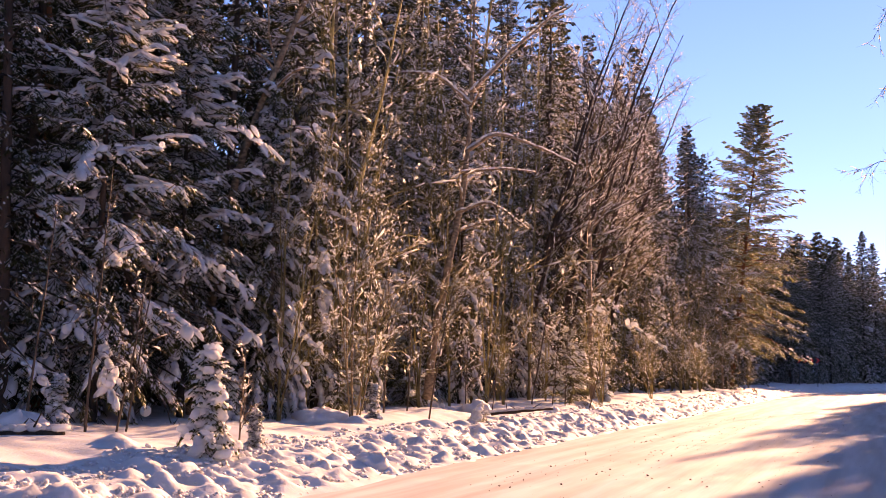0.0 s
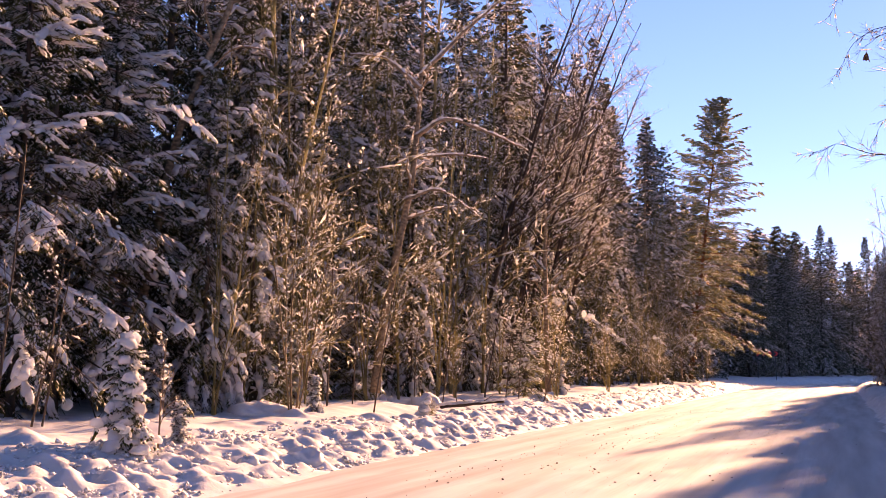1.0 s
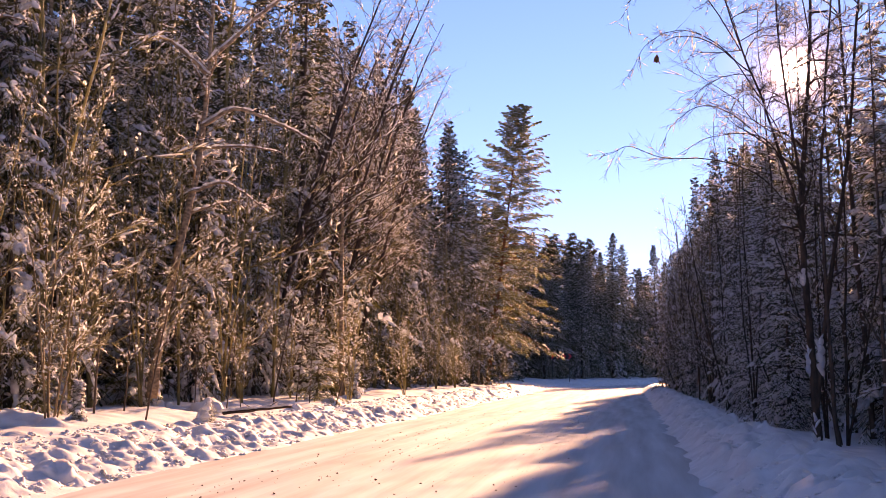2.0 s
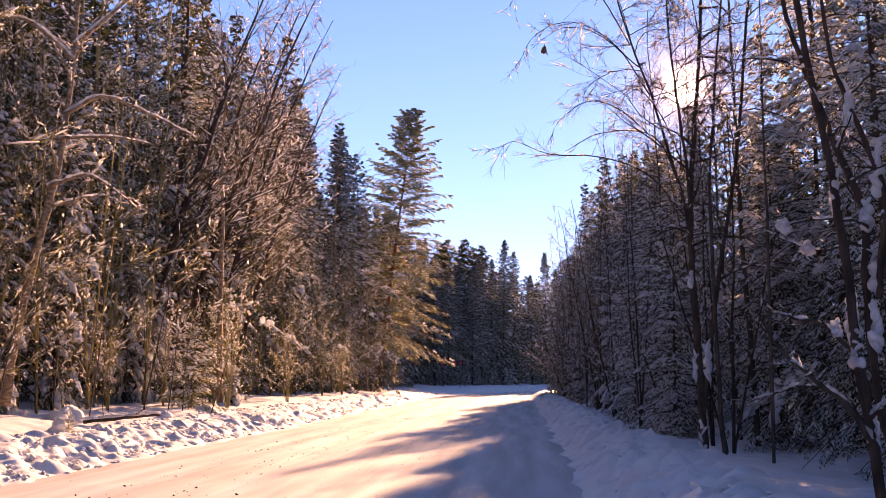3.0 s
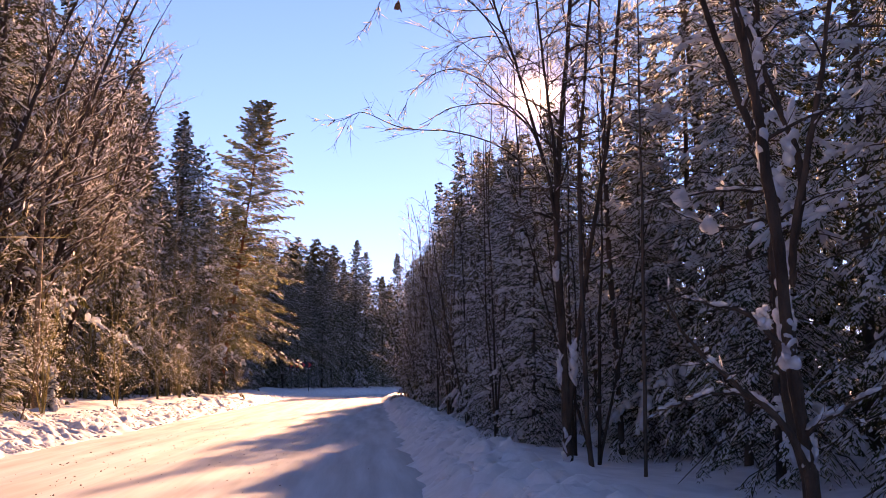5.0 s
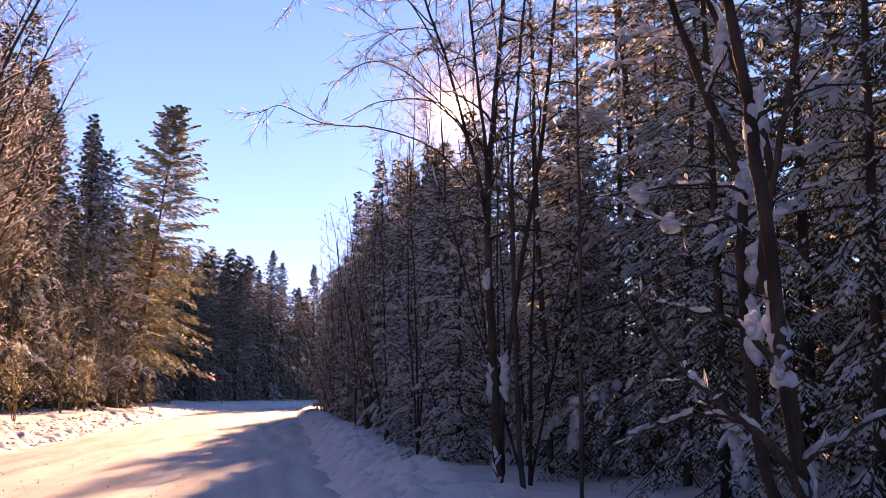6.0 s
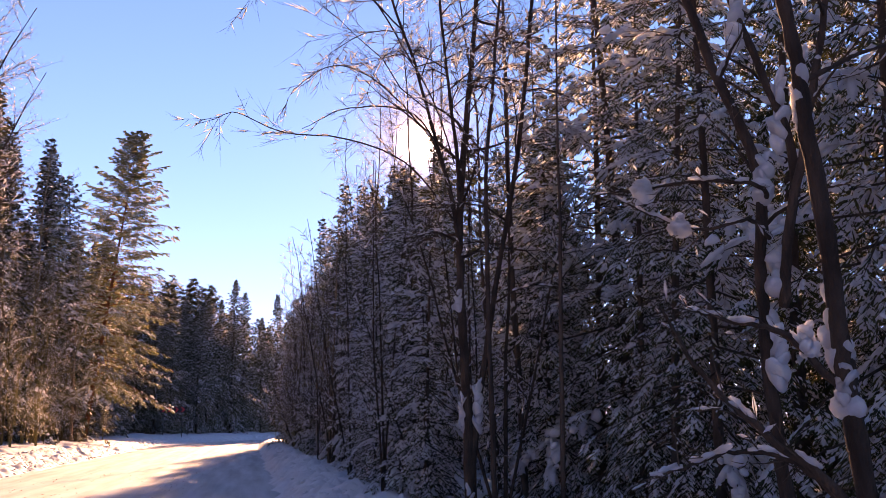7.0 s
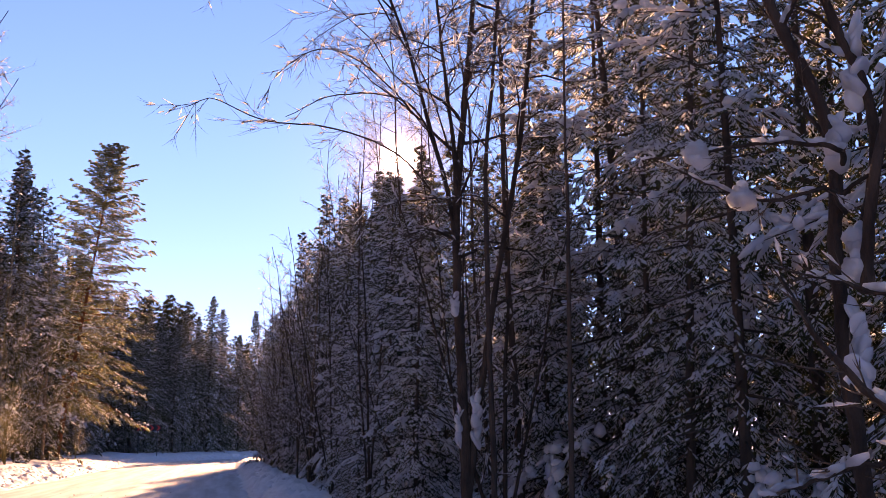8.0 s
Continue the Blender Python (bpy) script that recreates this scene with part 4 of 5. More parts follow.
old_pine = spruce("pine_tree", 72, 19.0, 2.6, 40, 4, 3, 0.3, 0.4, bare=0.66, slim=0.5, droop=0.5, pad=1.2, rich=False, bark=BARK_PINE, label="old pine with a bare rust-red trunk")
move(old_pine, -8.45, 22.3, 0)

# ------------------------------------------------------------- leafless trees and shrubs
birch = [bare_tree("birch_tree", 81 + i, 15.0 + i, 0.12, (0.0, 0.0), 22, 8, 3, 0.25, 0.9, 0.26, 0.7, label="leafless birch with snow along its boughs", frost=0.25, thick=1.8) for i in range(3)]
thicket = [bare_tree("alder_tree", 85 + i, 9.5 + 1.2 * i, 0.033, (0.06, 0.03), 17, 7, 3, 0.08, 0.9, 0.22, 0.6, SUNLIT_TWIGS, SUNLIT_TWIGS, "slender leafless alder flecked with snow in the sun", frost=0.5, up=1.1, stems=3, thick=1.4) for i in range(4)]
scatter(thicket, [tuple(place(q, -8.3 - 0.4 * (n % 2))) for n, q in enumerate((70, 73, 76, 79, 82, 85, 88))], np.random.default_rng(79), "alders along the verge", 1.0, 1.35)
shrub = [bare_tree("shrub", 91 + i, 3.6 + 0.6 * i, 0.02, (0.05, 0.02), 6, 5, 3, 0.12, 0.8, 0.34, 0.4, SUNLIT_TWIGS, SUNLIT_TWIGS, "leafless brown shrub flecked with snow", frost=0.5, up=1.1, stems=6, kind_="shrub", thick=2.6) for i in range(3)]
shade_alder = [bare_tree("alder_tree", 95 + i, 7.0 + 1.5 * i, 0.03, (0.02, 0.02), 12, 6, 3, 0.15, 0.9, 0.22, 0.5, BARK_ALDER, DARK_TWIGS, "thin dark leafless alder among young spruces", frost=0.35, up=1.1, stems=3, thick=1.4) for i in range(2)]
sweeping = [bare_tree("birch_tree", 113 + i, 17.0 + i, 0.12, (0.19 + 0.03 * i, 0.05), 24, 10, 4, 0.3, 1.0, 0.3, 1.3, BARK_ALDER, DARK_TWIGS, "dark birch sweeping towards the light with snow on its limbs", frost=0.35, up=1.05, curve=0.65, thick=1.2, stems=2) for i in range(2)]
scatter(birch, band(rng, 40, 84, -9.5, -8.2, 7, 0.45), rng, "leafless birches at the forest's edge")
scatter(thicket, band(rng, 33, 56, -10.2, -8.2, 2.5, 0.4, 0.7), rng, "alders along the verge", 0.5, 0.85)
scatter(thicket, band(rng, 56, 70, -9.4, -7.8, 2.5, 0.45, 0.95), rng, "alders along the verge", 0.85, 1.3)
scatter(thicket, band(rng, 70, 87, -9.4, -7.8, 2.3, 0.45), rng, "alders along the verge", 0.65, 0.95)
scatter(thicket, band(rng, 42, 70, -11.0, -10.6, 2.6, 0.45), rng, "alders along the verge", 1.3, 1.6)
scatter(shrub, band(rng, 34, 94, -7.8, -7.0, 3.4, 0.45), rng, "shrubs along the verge", 0.6, 1.2)
scatter(shrub, band(rng, 62, 98, 6.6, 7.0, 3.0, 0.4), rng, "shrubs along the shaded verge", 0.7, 1.3)
scatter(thicket, band(rng, 60, 97, 6.4, 6.5, 2.2, 0.35), rng, "alders along the shaded verge", 0.5, 0.8)
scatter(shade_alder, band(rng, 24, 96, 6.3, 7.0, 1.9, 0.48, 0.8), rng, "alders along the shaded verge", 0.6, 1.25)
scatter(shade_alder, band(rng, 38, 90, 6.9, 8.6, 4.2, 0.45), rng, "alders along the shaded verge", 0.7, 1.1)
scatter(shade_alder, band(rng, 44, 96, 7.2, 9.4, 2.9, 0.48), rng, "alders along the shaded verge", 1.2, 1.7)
airy_birch = [bare_tree("birch_tree", 201 + i, 14.0 + i, 0.045, (0.0, 0.02), 26, 9, 6, 0.25, 0.9, 0.2, 0.5, BARK_SPRUCE, SUNLIT_TWIGS, "tall thin leafless birch in front of the low sun", frost=0.25, up=1.15, thick=1.0) for i in range(3)]
for n, (s_, d_, h) in enumerate(((31.0, 6.9, 10.5), (34.0, 7.6, 11.5), (36.5, 8.4, 13.0), (39.0, 7.0, 10.8), (42.0, 8.0, 12.2), (45.0, 7.2, 11.6), (48.0, 8.6, 13.6), (52.0, 7.6, 12.0), (56.0, 8.2, 13.4),
                                 (61.0, 7.2, 11.4), (67.0, 7.8, 12.6), (29.0, 8.2, 12.6), (74.0, 7.0, 11.6), (82.0, 7.2, 12.0))):
    tree = airy_birch[n % 3] if n < 3 else copy_thing(airy_birch[n % 3], Matrix.Identity(4))
    x, y = place(s_, d_)
    tree.matrix_basis = pose(x, y, ground_at(x, y) - 0.08, rng.normal(0, 2.0), rng.normal(0, 2.0), rng.uniform(0, 360)) @ Matrix.Scale(h / (14.0 + n % 3), 4)
    tagged(tree, group="thin birches before the sun")
for s_, d_, turn, sc in ((88.0, 6.3, 10, 0.6), (91.0, 6.6, 75, 0.75), (94.0, 6.4, 160, 0.8), (97.0, 6.8, 220, 0.85), (100.0, 7.0, 300, 0.9), (103.0, 7.4, 20, 0.85), (95.5, 7.6, 111, 0.95), (106.0, 8.0, 190, 0.9)):
    put(thicket[int(turn) % 4], *place(s_, d_), turn, sc)
scatter(birch, band(rng, 50, 96, 9, 13, 7, 0.45), rng, "leafless birches on the shaded side", 0.65, 0.85)
for x, y, turn, sc in ((-3.0, 23.6, 20, 0.62), (-1.9, 25.6, 80, 0.7), (-0.6, 28.6, 150, 0.75), (0.2, 31.0, 210, 0.8), (-2.7, 26.3, 260, 0.85), (1.3, 33.6, 310, 0.9), (-0.9, 30.4, 30, 1.0),
                       (-1.7, 27.7, 133, 1.1), (-0.3, 31.8, 222, 1.15), (0.9, 34.4, 291, 1.3), (1.9, 37.4, 60, 1.35), (-2.3, 24.8, 107, 0.95), (3.0, 38.4, 10, 1.2), (-3.4, 22.3, 41, 0.7), (-3.1, 25.2, 15, 1.15)):
    put(thicket[int(turn) % 4], x, y, turn, sc)
for s_, d_, turn, sc in ((70.0, -9.6, 40, 1.15), (76.0, -9.2, 130, 1.2), (81.0, -9.8, 250, 1.15), (86.0, -9.0, 310, 0.95)):
    put(birch[int(turn) % 3], *place(s_, d_), turn, sc)
move(sweeping[0], 2.6, 40.5, 0)
move(sweeping[1], 4.0, 43.5, -10)
put(sweeping[0], 5.5, 47.0, -15, 0.95)
put(sweeping[1], 3.2, 41.8, 12, 0.9)
put(sweeping[0], 4.6, 45.5, 8, 1.05)
put(sweeping[0], 7.2, 51.5, -12, 0.9)

# ------------------------------------------------------------- single trees and plants on the sunny verge
leaning = stemmed("birch_tree", 121,
                  [([(-5.38, 23.07, 0.6), (-5.2, 23.1, 1.9), (-4.75, 23.2, 4.2), (-4.35, 23.3, 6.3), (-3.75, 23.4, 8.3), (-3.2, 23.5, 9.8), (-2.6, 23.6, 11.5), (-2.2, 23.7, 13.5)], 0.115, 0.03)],
                  [([(-3.9, 23.35, 7.8), (-3.2, 23.0, 8.3), (-2.4, 22.8, 8.2)], 0.03, 0.008),
                   ([(-3.7, 23.4, 8.4), (-3.9, 23.3, 9.3), (-3.9, 23.3, 10.5)], 0.04, 0.01)],
                  "leaning pale-barked birch at the edge of the spruces", frost=0.5, bark=BARK_BIRCH, limbs=10, twigs=7, fine=4, limb_len=2.2, first=0.45, snow=0.6)
stemmed("birch_tree", 122,
        [([(-3.1, 28.0, 0.8), (-3.05, 28.0, 3.0), (-3.0, 28.0, 6.0), (-2.9, 28.0, 9.0), (-2.8, 28.0, 13.0)], 0.14, 0.03)],
        [], "upright pale birch trunk between the spruces", frost=0.5, bark=BARK_BIRCH, limbs=12, twigs=7, fine=4, limb_len=2.2, first=0.4, snow=0.7)
stemmed("birch_tree", 123,
        [([(-0.40, 28.98, 1.00), (-0.16, 28.98, 3.08), (0.32, 28.98, 5.48), (0.68, 29.06, 7.88), (0.80, 29.14, 9.88), (0.88, 29.22, 13.08)], 0.13, 0.025)],
        [([(0.36, 28.98, 6.04), (1.28, 28.82, 6.28), (2.32, 28.66, 5.56)], 0.05, 0.012),
         ([(0.68, 29.06, 7.80), (1.52, 28.90, 8.20), (2.80, 28.74, 7.72), (3.60, 28.66, 7.32)], 0.06, 0.012),
         ([(0.48, 28.98, 7.16), (1.68, 28.82, 7.24), (2.64, 28.66, 7.08)], 0.04, 0.01),
         ([(0.80, 29.14, 9.08), (-0.16, 28.98, 9.88), (-1.12, 28.90, 9.96)], 0.06, 0.012),
         ([(0.80, 29.14, 9.48), (1.84, 28.98, 10.52), (2.88, 28.82, 11.40), (3.60, 28.66, 11.80)], 0.06, 0.012)],
        "tall birch with long snow-lined limbs", frost=0.5, bark=BARK_BIRCH, limbs=14, twigs=8, fine=4, limb_len=2.6, first=0.4, snow=1.6)
stemmed("birch_tree", 124,
        [([(-1.85, 22.35, 0.5), (-1.88, 22.35, 2.0), (-1.8, 22.3, 4.0), (-1.62, 22.2, 6.8)], 0.026, 0.006),
         ([(-1.8, 22.38, 0.5), (-1.6, 22.3, 2.2), (-1.42, 22.25, 4.6), (-1.1, 22.2, 7.2)], 0.024, 0.006),
         ([(-1.88, 22.3, 0.5), (-2.05, 22.25, 2.4), (-2.3, 22.2, 4.2), (-2.7, 22.2, 6.0)], 0.022, 0.005),
         ([(-1.78, 22.3, 0.5), (-1.45, 22.2, 2.0), (-1.2, 22.1, 3.4), (-0.8, 22.0, 4.9)], 0.018, 0.005),
         ([(-1.9, 22.4, 0.5), (-2.0, 22.5, 1.8), (-2.02, 22.6, 3.6), (-2.1, 22.7, 5.4)], 0.018, 0.005)],
        [], "young golden-brown birch shoots rising from one root", bark=BARK_SHOOT, twig_mat=SUNLIT_TWIGS, limbs=11, twigs=7, fine=4, limb_len=1.1, first=0.2, snow=0.5, up=1.0, hang=-0.4, frost=0.6)


def sapling(x, y, height, seed, lean=(0.0, 0.0), limbs=7, label="thin bare sapling poking out of the snow"):
    ob = bare_tree("sapling", seed, height, 0.006 + 0.003 * height, lean, limbs, 4, 2, 0.3, 0.9, 0.25, 0.3, DARK_TWIGS, DARK_TWIGS, label, frost=0.35, up=1.0, kind_="sapling", thick=1.6, pieces=True)
    return tagged(move(ob, x, y, 0), group="saplings on the sunny verge")


for n, (x, y, h, lx) in enumerate(((2.87, 35.4, 4.6, 0.18), (3.6, 35.8, 3.0, 0.12), (4.0, 35.6, 2.6, 0.05), (4.9, 36.5, 2.6, 0.3), (-0.34, 25.0, 3.2, 0.16), (-5.53, 16.8, 4.2, 0.05),
                                   (-5.26, 17.5, 2.6, 0.2), (-5.13, 17.6, 2.4, 0.16), (0.6, 29.5, 1.9, 0.05), (-0.9, 27.0, 3.0, 0.05), (-1.4, 25.5, 4.4, 0.04), (-2.95, 15.7, 1.6, 0.06), (1.4, 31.0, 2.2, 0.1), (-6.3, 16.4, 3.4, 0.08))):
    sapling(x, y, h, 131 + n, (lx, 0.0))

small_fir = spruce("spruce_sapling", 151, 1.55, 0.4, 54, 1, 1, 0.06, 1.7, bare=0.03, slim=0.6, pad=1.75, gap=0.07, rich=False, split=True, clot=0.6, shoot=0.012, label="small spruce almost buried under clotted snow", category="sapling")
move(small_fir, -3.33, 15.5, 0)
yellow_fir = spruce("spruce_sapling", 152, 2.6, 1.1, 70, 4, 4, 0.12, 0.5, bare=0.04, slim=0.7, pad=1.2, rich=False, mat=NEEDLES_SUNLIT, droop=0.6, label="young yellow-green spruce in sunlight with snow caps", category="sapling")
move(yellow_fir, 4.4, 37.3, 0)
for x, y, sc, turn in ((-4.3, 21.5, 0.8, 40), (-5.9, 16.6, 0.55, 120), (-2.95, 17.1, 0.4, 200), (-1.5, 23.4, 0.5, 100), (-2.2, 26.0, 0.75, 75), (-3.9, 22.6, 0.6, 10), (6.2, 42.0, 0.9, 60)):
    put(small_fir, x, y, turn, sc)
put(yellow_fir, -2.4, 24.6, 80, 0.75)
put(yellow_fir, 1.0, 26.95, 20, 0.2)
put(yellow_fir, -1.0, 29.6, 150, 0.8)


def snow_mound(x, y, rx, ry, rz, seed, label="rounded mound of fallen snow on the verge"):
    """A smooth lump of snow, sunk into the bank."""
    rng = np.random.default_rng(seed)
    sh = Shape()
    nu, nv = 18, 10
    u, v = np.meshgrid(np.arange(nu) * 2 * np.pi / nu, np.linspace(0.0, 0.5 * np.pi, nv))
    bump = 1 + 0.6 * (value_noise(np.cos(u) * 1.6 + seed, np.sin(u) * 1.6 + 2.2 * v, seed) - 0.5) + 0.2 * (value_noise(np.cos(u) * 4 + seed, np.sin(u) * 4 + 5 * v, seed + 1) - 0.5)
    p = np.stack([rx * np.cos(u) * np.cos(v) * bump, ry * np.sin(u) * np.cos(v) * bump, rz * np.sin(v) * bump - 0.05], -1)
    i, j = np.meshgrid(np.arange(nv - 1), np.arange(nu), indexing="ij")
    j2 = (j + 1) % nu
    q = [(i * nu + j).ravel(), (i * nu + j2).ravel(), ((i + 1) * nu + j2).ravel(), ((i + 1) * nu + j).ravel()]
    sh.add(p, np.concatenate([np.stack([q[0], q[1], q[2]], -1), np.stack([q[0], q[2], q[3]], -1)]))
    ob = new("snow_mound", sh.mesh("snow_mound", SNOW))
    tagged(ob, label, "snow mound", group="snow mounds on the verge")
    return move(ob, x, y, rng.uniform(0, 360), sink=0.02)


for n, (x, y, r, h) in enumerate(((-1.2, 18.05, 0.34, 0.3), (-1.88, 16.63, 0.2, 0.2), (-1.5, 17.1, 0.14, 0.13), (-3.4, 26.5, 0.5, 0.55), (-3.0, 26.3, 0.4, 0.45), (-2.5, 22.9, 0.75, 0.3),
                                  (6.6, 38.2, 0.25, 0.25), (1.7, 27.6, 0.3, 0.2), (-6.3, 16.0, 0.5, 0.35), (0.9, 29.6, 0.45, 0.35), (3.4, 33.5, 0.22, 0.2))):
    snow_mound(x, y, r, r * 0.85, h, 161 + n)



def fallen_log(a, b_, r, seed, label):
    """A fallen trunk with broken branch stubs and snow along its back."""
    rng = np.random.default_rng(seed)
    foot = np.array(a, float)
    end = np.array(b_, float) - foot
    log = new("fallen_log")
    log.location = foot
    sh = Shape()
    line = np.linspace(0, 1, 9)[:, None] * end + rng.normal(0, 0.15 * r, (9, 3))
    tube(sh, line, np.linspace(r, r * 0.65, 9), 9)
    wood = part("log_trunk", sh, BARK_SPRUCE, log)
    for g in (0.25, 0.45, 0.62, 0.85):
        sh = Shape()
        o = end * g
        w = unit(rng.normal(0, 1, 3) * [1, 1, 0.5] + [0, 0, 0.5])
        tube(sh, [o, o + w * 0.2, o + w * 0.4], (r * 0.25, r * 0.18, r * 0.08), 5)
        part("branch_stub", sh, BARK_SPRUCE, wood)
    sh = Shape()
    for g in np.linspace(0.03, 0.97, int(np.linalg.norm(end) / 0.09)):
        k = rng.uniform(0.6, 1.15)
        puffs(sh, [end * g + [0, 0, r * 0.85]], [end], [(0.13 * k, r * 1.35 * k, r * 0.9 * k)], rng, True)
    part("snow_cap", sh, SNOW_LOAD, log, "snow lying along the log")
    return tagged(log, label, "log", group="fallen logs on the sunny verge")


fallen_log((1.3, 29.0, 0.64), (3.0, 29.9, 0.74), 0.055, 181, "thin fallen trunk under snow at the edge of the thicket")


def snowy_stump(x, y, height, seed):
    """A leaning broken stem, plastered with lumps of snow."""
    rng = np.random.default_rng(seed)
    stump = new("tree_stump")
    wood, cap = Shape(), Shape()
    line = np.array([(0.0, 0.0, -0.1), (0.03, 0.0, 0.35 * height), (0.1, 0.0, 0.75 * height), (0.16, 0.0, height)])
    tube(wood, line, (0.06, 0.055, 0.045, 0.03), 8)
    part("stem", wood, BARK_SPRUCE, stump)
    for g in np.linspace(0.0, 1.0, 15):
        a, r = rng.uniform(0, 6.28), (0.15 - 0.09 * g) * rng.uniform(0.75, 1.2)
        c = np.array([np.interp(g * height, line[:, 2], line[:, 0]), 0, g * height]) + [0.5 * r * math.cos(a), 0.5 * r * math.sin(a), 0]
        puffs(cap, [c], rng.normal(0, 1, (1, 3)) + [0, 0, 1.5], [(r * 1.1, r, r * 0.8)], rng, True)
    part("snow_cap", cap, SNOW_LOAD, stump, "lumps of snow clinging all round the stem")
    return tagged(move(stump, x, y), "leaning broken stem plastered with white snow", "stump")


snowy_stump(0.78, 26.8, 0.5, 185)
fallen_log((-6.6, 15.3, 0.8), (-5.5, 15.8, 0.78), 0.09, 183, "snow-covered fallen log at the edge of the spruces")

# ------------------------------------------------------------- the sign on the bend
def chevron_sign(x, y, z, width, height, face):
    """A long board on two posts, with four arrowheads along it, turned to face a bearing."""
    sign = new("bend_sign")
    ground = ground_at(x, y)
    for off in (-0.36, 0.36):
        sh = Shape()
        tube(sh, [(off * width, 0.05, ground - z - 0.2), (off * width, 0.05, 0), (off * width, 0.05, height * 0.55)], (0.04, 0.04, 0.04), 8)
        part("post", sh, METAL, sign)
    sh = Shape()
    w, h = width / 2, height / 2
    v = [(sx * w, yy, sz * h) for yy in (-0.012, 0.012) for sx, sz in ((-1, -1), (1, -1), (1, 1), (-1, 1))]
    f = [(0, 1, 2), (0, 2, 3), (4, 6, 5), (4, 7, 6)]
    for i in range(4):
        j = (i + 1) % 4
        f += [(i, i + 4, j + 4), (i, j + 4, j)]
    sh.add(v, f)
    board = part("board", sh, SIGN_DARK, sign, "dark board behind the arrowheads", smooth=False)
    for n in range(4):
        sh = Shape()
        x0 = -w + (n + 0.22) * width / 4
        a, t = h * 0.78, width * 0.075
        for yy in (-0.022,):
            v = [(x0, yy, a), (x0 + t, yy, a), (x0 + t + h * 0.8, yy, 0), (x0 + t, yy, -a), (x0, yy, -a), (x0 + h * 0.8, yy, 0)]
        back = [(p[0], -0.0125, p[2]) for p in v]
        f = [(0, 5, 1), (1, 5, 2), (5, 4, 3), (5, 3, 2)]
        for i in range(6):
            j = (i + 1) % 6
            f += [(i, j, j + 6), (i, j + 6, i + 6)]
        sh.add(v + back, f)
        part("arrowhead", sh, RED, board, "red arrowhead", smooth=False)
    sign.matrix_basis = pose(x, y, z, 0, 0, face)
    return tagged(sign, "long bend sign with red arrowheads on two posts", "road sign")


chevron_sign(39.95, 118.3, 3.4, 2.6, 0.62, -19)

# ------------------------------------------------------------- the alders close to the road's shaded side
stemmed("alder_tree", 101,
        [([(7.19, 9.76, -0.1), (7.14, 9.83, 0.97), (7.08, 9.90, 1.75), (7.05, 9.94, 2.42), (7.01, 9.98, 2.97), (6.96, 10.05, 3.55), (6.88, 10.13, 4.3), (6.75, 10.24, 6.5), (6.71, 10.34, 8.5)], 0.047, 0.02)],
        [([(7.15, 9.82, 0.95), (6.96, 9.82, 1.27), (6.75, 10.02, 1.53), (6.58, 10.19, 1.78), (6.47, 10.30, 2.05)], 0.028, 0.006),
         ([(7.08, 9.90, 1.7), (6.89, 10.02, 1.94), (6.77, 10.15, 1.99), (6.63, 10.29, 2.05)], 0.02, 0.005),
         ([(7.12, 9.84, 1.15), (7.00, 10.05, 1.39), (6.84, 10.22, 1.47), (6.68, 10.38, 1.41), (6.56, 10.49, 1.36)], 0.018, 0.004),
         ([(7.12, 9.84, 1.2), (7.14, 9.71, 1.3), (7.23, 9.60, 1.38), (7.46, 9.34, 1.6)], 0.022, 0.006)],
        "dark alder with snow caught on its trunk and boughs", limbs=7, twigs=6, fine=3, limb_len=1.3, first=0.45, snow=0.4,
        drifts=((7.09, 9.94, 2.0, 0.08, 0.15), (7.08, 9.88, 1.75, 0.07, 0.12), (7.01, 9.96, 3.0, 0.06, 0.16), (6.96, 9.97, 1.92, 0.06, 0.06), (7.15, 9.82, 1.15, 0.06, 0.12)))
stemmed("alder_tree", 102,
        [([(8.87, 11.57, -0.1), (8.85, 11.59, 0.67), (8.8, 11.65, 1.08), (8.77, 11.68, 1.83), (8.76, 11.7, 2.61), (8.77, 11.68, 3.21), (8.63, 11.83, 3.8), (8.55, 11.92, 4.24), (8.45, 12.01, 4.77), (8.32, 12.14, 5.63), (8.1, 12.3, 8.0)], 0.053, 0.02),
         ([(8.77, 11.69, 2.4), (8.86, 11.58, 2.9), (8.87, 11.55, 3.36), (8.78, 11.67, 3.83), (8.64, 11.82, 4.48), (8.56, 11.91, 5.01), (8.4, 12.0, 7.2)], 0.038, 0.015),
         ([(8.76, 11.6, 2.3), (8.74, 11.5, 2.8), (8.79, 11.36, 3.35), (8.86, 11.27, 3.85), (8.91, 11.2, 4.33), (8.98, 11.12, 5.05), (9.1, 11.0, 7.0)], 0.034, 0.012)],
        [([(8.76, 11.68, 3.0), (8.51, 11.52, 3.04), (8.28, 11.76, 3.09), (8.0, 12.02, 3.06), (7.8, 12.2, 3.03)], 0.018, 0.004),
         ([(8.76, 11.68, 2.75), (8.46, 11.58, 2.83), (8.27, 11.77, 2.78), (8.06, 11.97, 2.87), (7.89, 12.12, 3.0)], 0.016, 0.004)],
        "forked dark alder with snow plastered along its stems", limbs=6, twigs=6, fine=3, limb_len=1.4, first=0.35, snow=0.4,
        drifts=((8.74, 11.68, 3.15, 0.1, 0.14), (8.75, 11.66, 2.05, 0.09, 0.2), (8.83, 11.6, 3.6, 0.085, 0.22), (8.0, 12.02, 3.06, 0.1, 0.05), (8.16, 11.88, 2.83, 0.08, 0.05), (8.67, 11.79, 4.3, 0.08, 0.22), (8.77, 11.64, 2.55, 0.1, 0.12)))
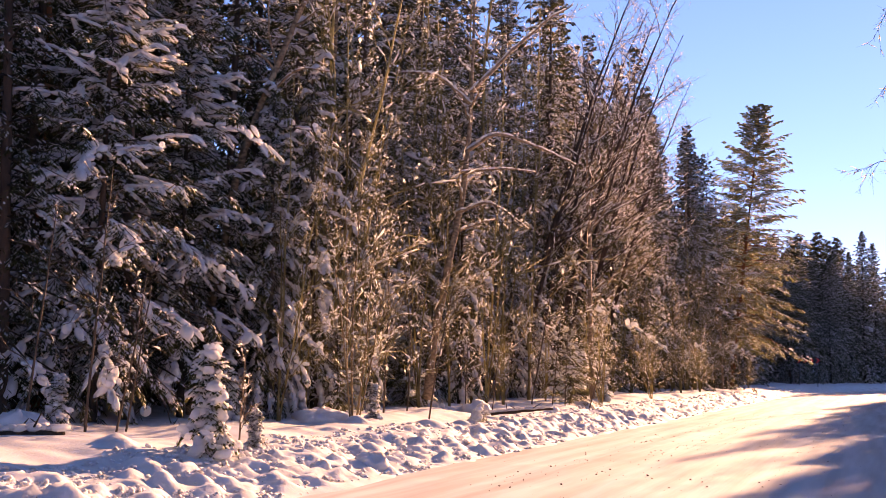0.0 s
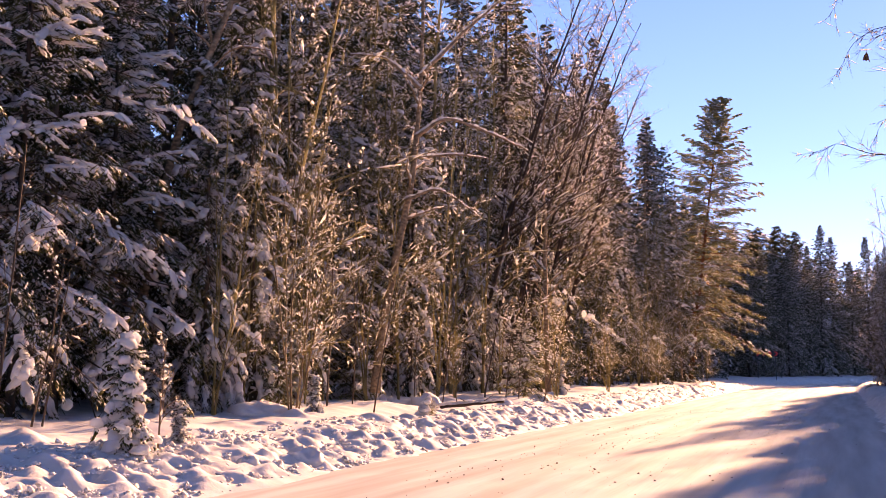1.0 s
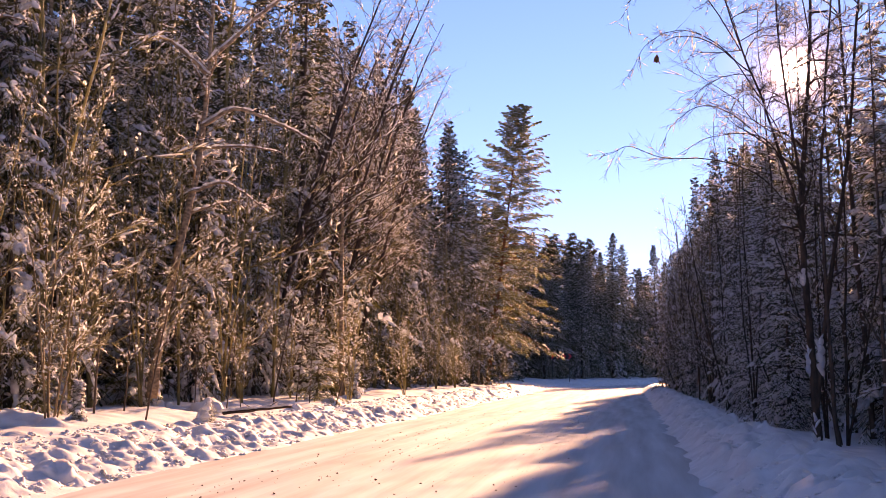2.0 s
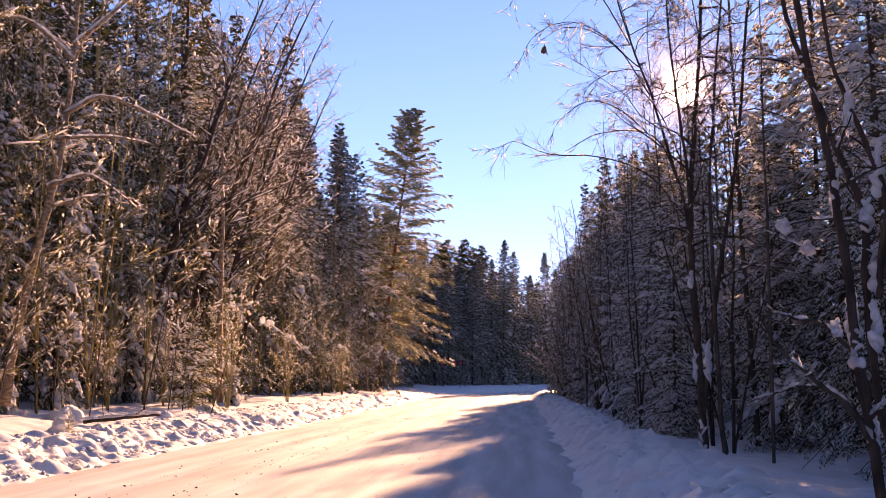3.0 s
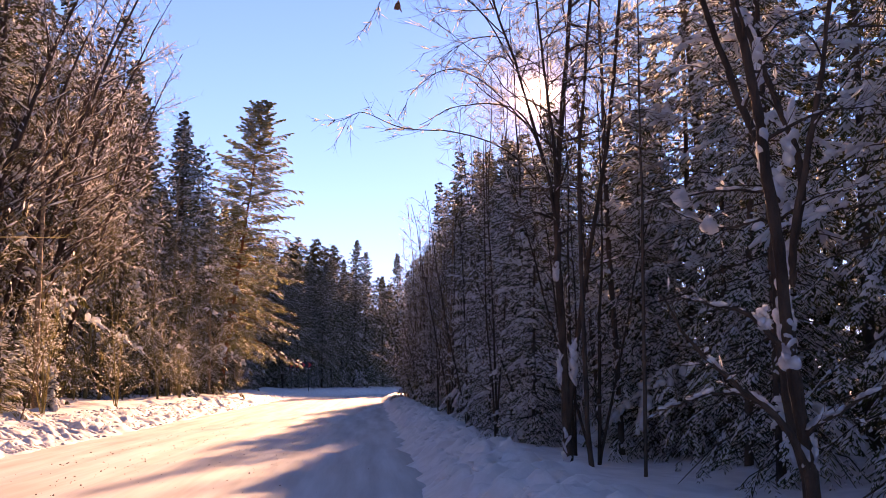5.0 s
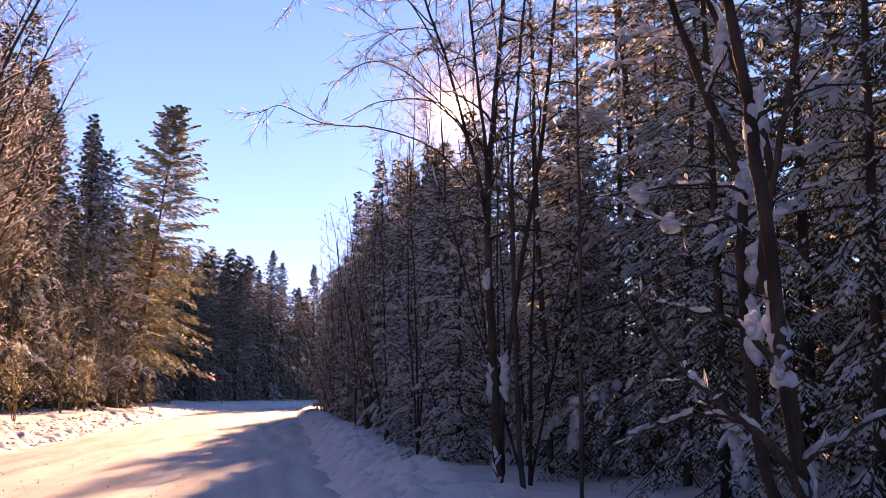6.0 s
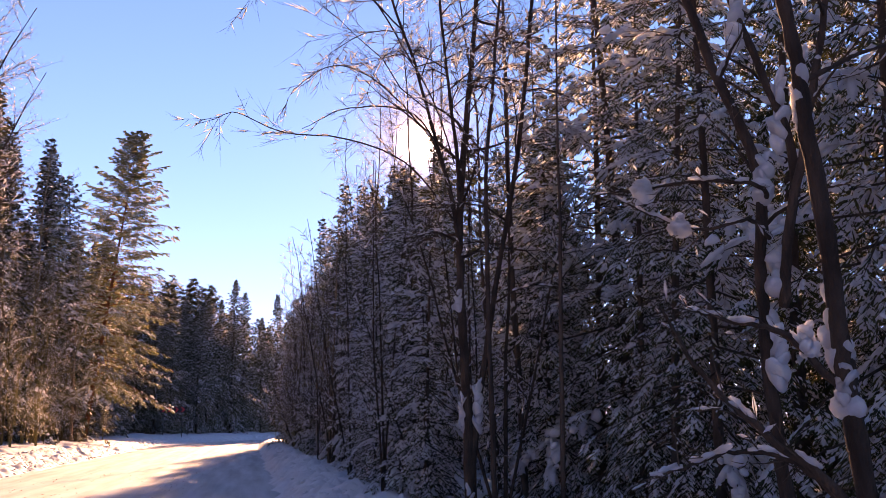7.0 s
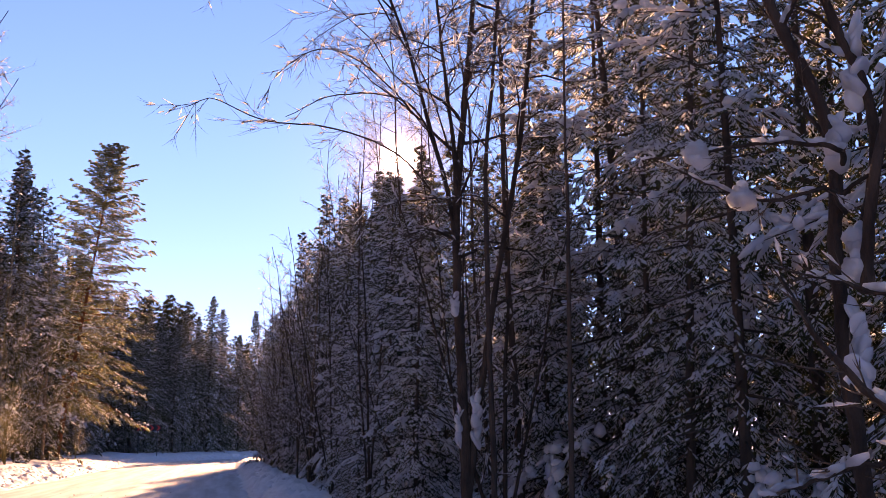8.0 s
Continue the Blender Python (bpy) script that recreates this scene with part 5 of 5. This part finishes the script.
stemmed("birch_tree", 103,
        [([(11.06, 18.62, -0.1), (11.02, 18.63, 0.67), (10.99, 18.66, 1.96), (10.96, 18.67, 3.42), (10.95, 18.68, 4.55), (11.07, 18.6, 5.7), (11.18, 18.52, 7.29), (11.23, 18.49, 8.94), (11.3, 18.4, 11.5)], 0.08, 0.015),
         ([(11.03, 18.62, 0.9), (11.08, 18.6, 1.32), (11.19, 18.52, 2.39), (11.35, 18.41, 3.56), (11.59, 18.24, 5.3), (11.77, 18.1, 7.27), (11.92, 17.98, 8.9), (12.0, 17.9, 11.0)], 0.05, 0.012),
         ([(10.96, 18.67, 3.8), (10.85, 18.75, 4.6), (10.69, 18.85, 5.32), (10.43, 19.0, 6.42), (10.17, 19.15, 7.3), (9.89, 19.3, 8.52), (9.6, 19.4, 10.5)], 0.032, 0.008),
         ([(10.96, 18.67, 4.2), (10.93, 18.7, 5.0), (10.8, 18.75, 6.2), (10.7, 18.8, 7.6), (10.65, 18.8, 9.5)], 0.035, 0.01)],
        [([(10.94, 18.68, 4.17), (10.36, 19.04, 5.01), (9.64, 19.44, 5.35), (8.9, 19.78, 5.41), (8.35, 20.01, 5.65), (8.05, 20.12, 5.54)], 0.014, 0.004),
         ([(10.9, 18.7, 4.4), (10.5, 18.9, 5.6), (9.7, 19.3, 5.75), (9.1, 19.6, 5.45)], 0.016, 0.004),
         ([(10.3, 19.1, 6.9), (9.4, 18.8, 7.3), (8.7, 18.6, 7.3), (8.2, 18.4, 7.0)], 0.012, 0.003),
         ([(10.69, 18.85, 5.3), (10.1, 19.1, 6.0), (9.5, 19.3, 6.3), (9.0, 19.5, 6.0), (8.8, 19.6, 5.6)], 0.012, 0.003),
         ([(10.43, 19.0, 6.4), (9.9, 19.2, 7.3), (9.2, 19.4, 7.7), (8.6, 19.6, 7.5), (8.3, 19.7, 7.0)], 0.012, 0.003),
         ([(10.17, 19.15, 7.3), (9.6, 19.2, 8.2), (9.0, 19.3, 8.6), (8.4, 19.4, 8.5), (8.1, 19.4, 8.0)], 0.012, 0.003),
         ([(10.2, 19.1, 7.2), (9.8, 18.8, 7.9), (9.4, 18.5, 8.1), (9.0, 18.3, 7.7)], 0.01, 0.003),
         ([(10.9, 18.7, 5.0), (10.5, 18.6, 5.8), (10.0, 18.5, 6.3), (9.6, 18.4, 6.1), (9.4, 18.4, 5.6)], 0.011, 0.003),
         ([(11.07, 18.6, 5.7), (11.5, 18.2, 6.5), (12.0, 17.8, 6.9), (12.4, 17.5, 6.6)], 0.011, 0.003)],
        "dark many-stemmed birch with fine drooping twigs", twig_mat=DARK_TWIGS, limbs=20, twigs=13, fine=7, limb_len=2.3, first=0.38, snow=0.35, up=0.8, hang=-1.0,
        drifts=((11.12, 18.55, 1.85, 0.1, 0.28), (10.96, 18.66, 1.75, 0.07, 0.22), (11.0, 18.6, 0.5, 0.09, 0.3), (10.93, 18.68, 3.2, 0.08, 0.12)), leaves=((8.21, 18.4, 7.0),))
stemmed("birch_tree", 104,
        [([(11.12, 18.08, -0.1), (11.06, 18.12, 0.91), (11.03, 18.14, 1.95), (11.02, 18.15, 3.36), (11.01, 18.16, 4.83), (11.09, 18.1, 5.96), (11.17, 18.05, 7.12), (11.25, 17.99, 8.32), (11.3, 17.9, 10.5)], 0.042, 0.01)],
        [], "slender brown birch beside the darker stems", bark=BARK_SPRUCE, limbs=12, twigs=7, fine=4, limb_len=1.3, first=0.4, snow=0.3, up=0.9, hang=-0.6)
stemmed("birch_tree", 105,
        [([(14.05, 21.5, 0.0), (13.97, 21.58, 3.0), (13.92, 21.61, 4.92), (13.88, 21.64, 7.41), (13.86, 21.66, 8.97), (13.84, 21.67, 11.1)], 0.06, 0.015)],
        [], "straight brown birch trunk among shaded spruces", bark=BARK_SPRUCE, limbs=12, twigs=7, fine=4, limb_len=1.8, first=0.5, snow=0.4)
stemmed("alder_tree", 106,
        [([(11.29, 17.08, 0.0), (11.31, 17.06, 2.58), (11.33, 17.05, 3.94), (11.33, 17.05, 5.35), (11.3, 17.0, 7.5)], 0.032, 0.008)],
        [], "thin alder sapling in the shade", bark=BARK_SPRUCE, limbs=9, twigs=5, fine=3, limb_len=0.9, first=0.3, snow=0.4)
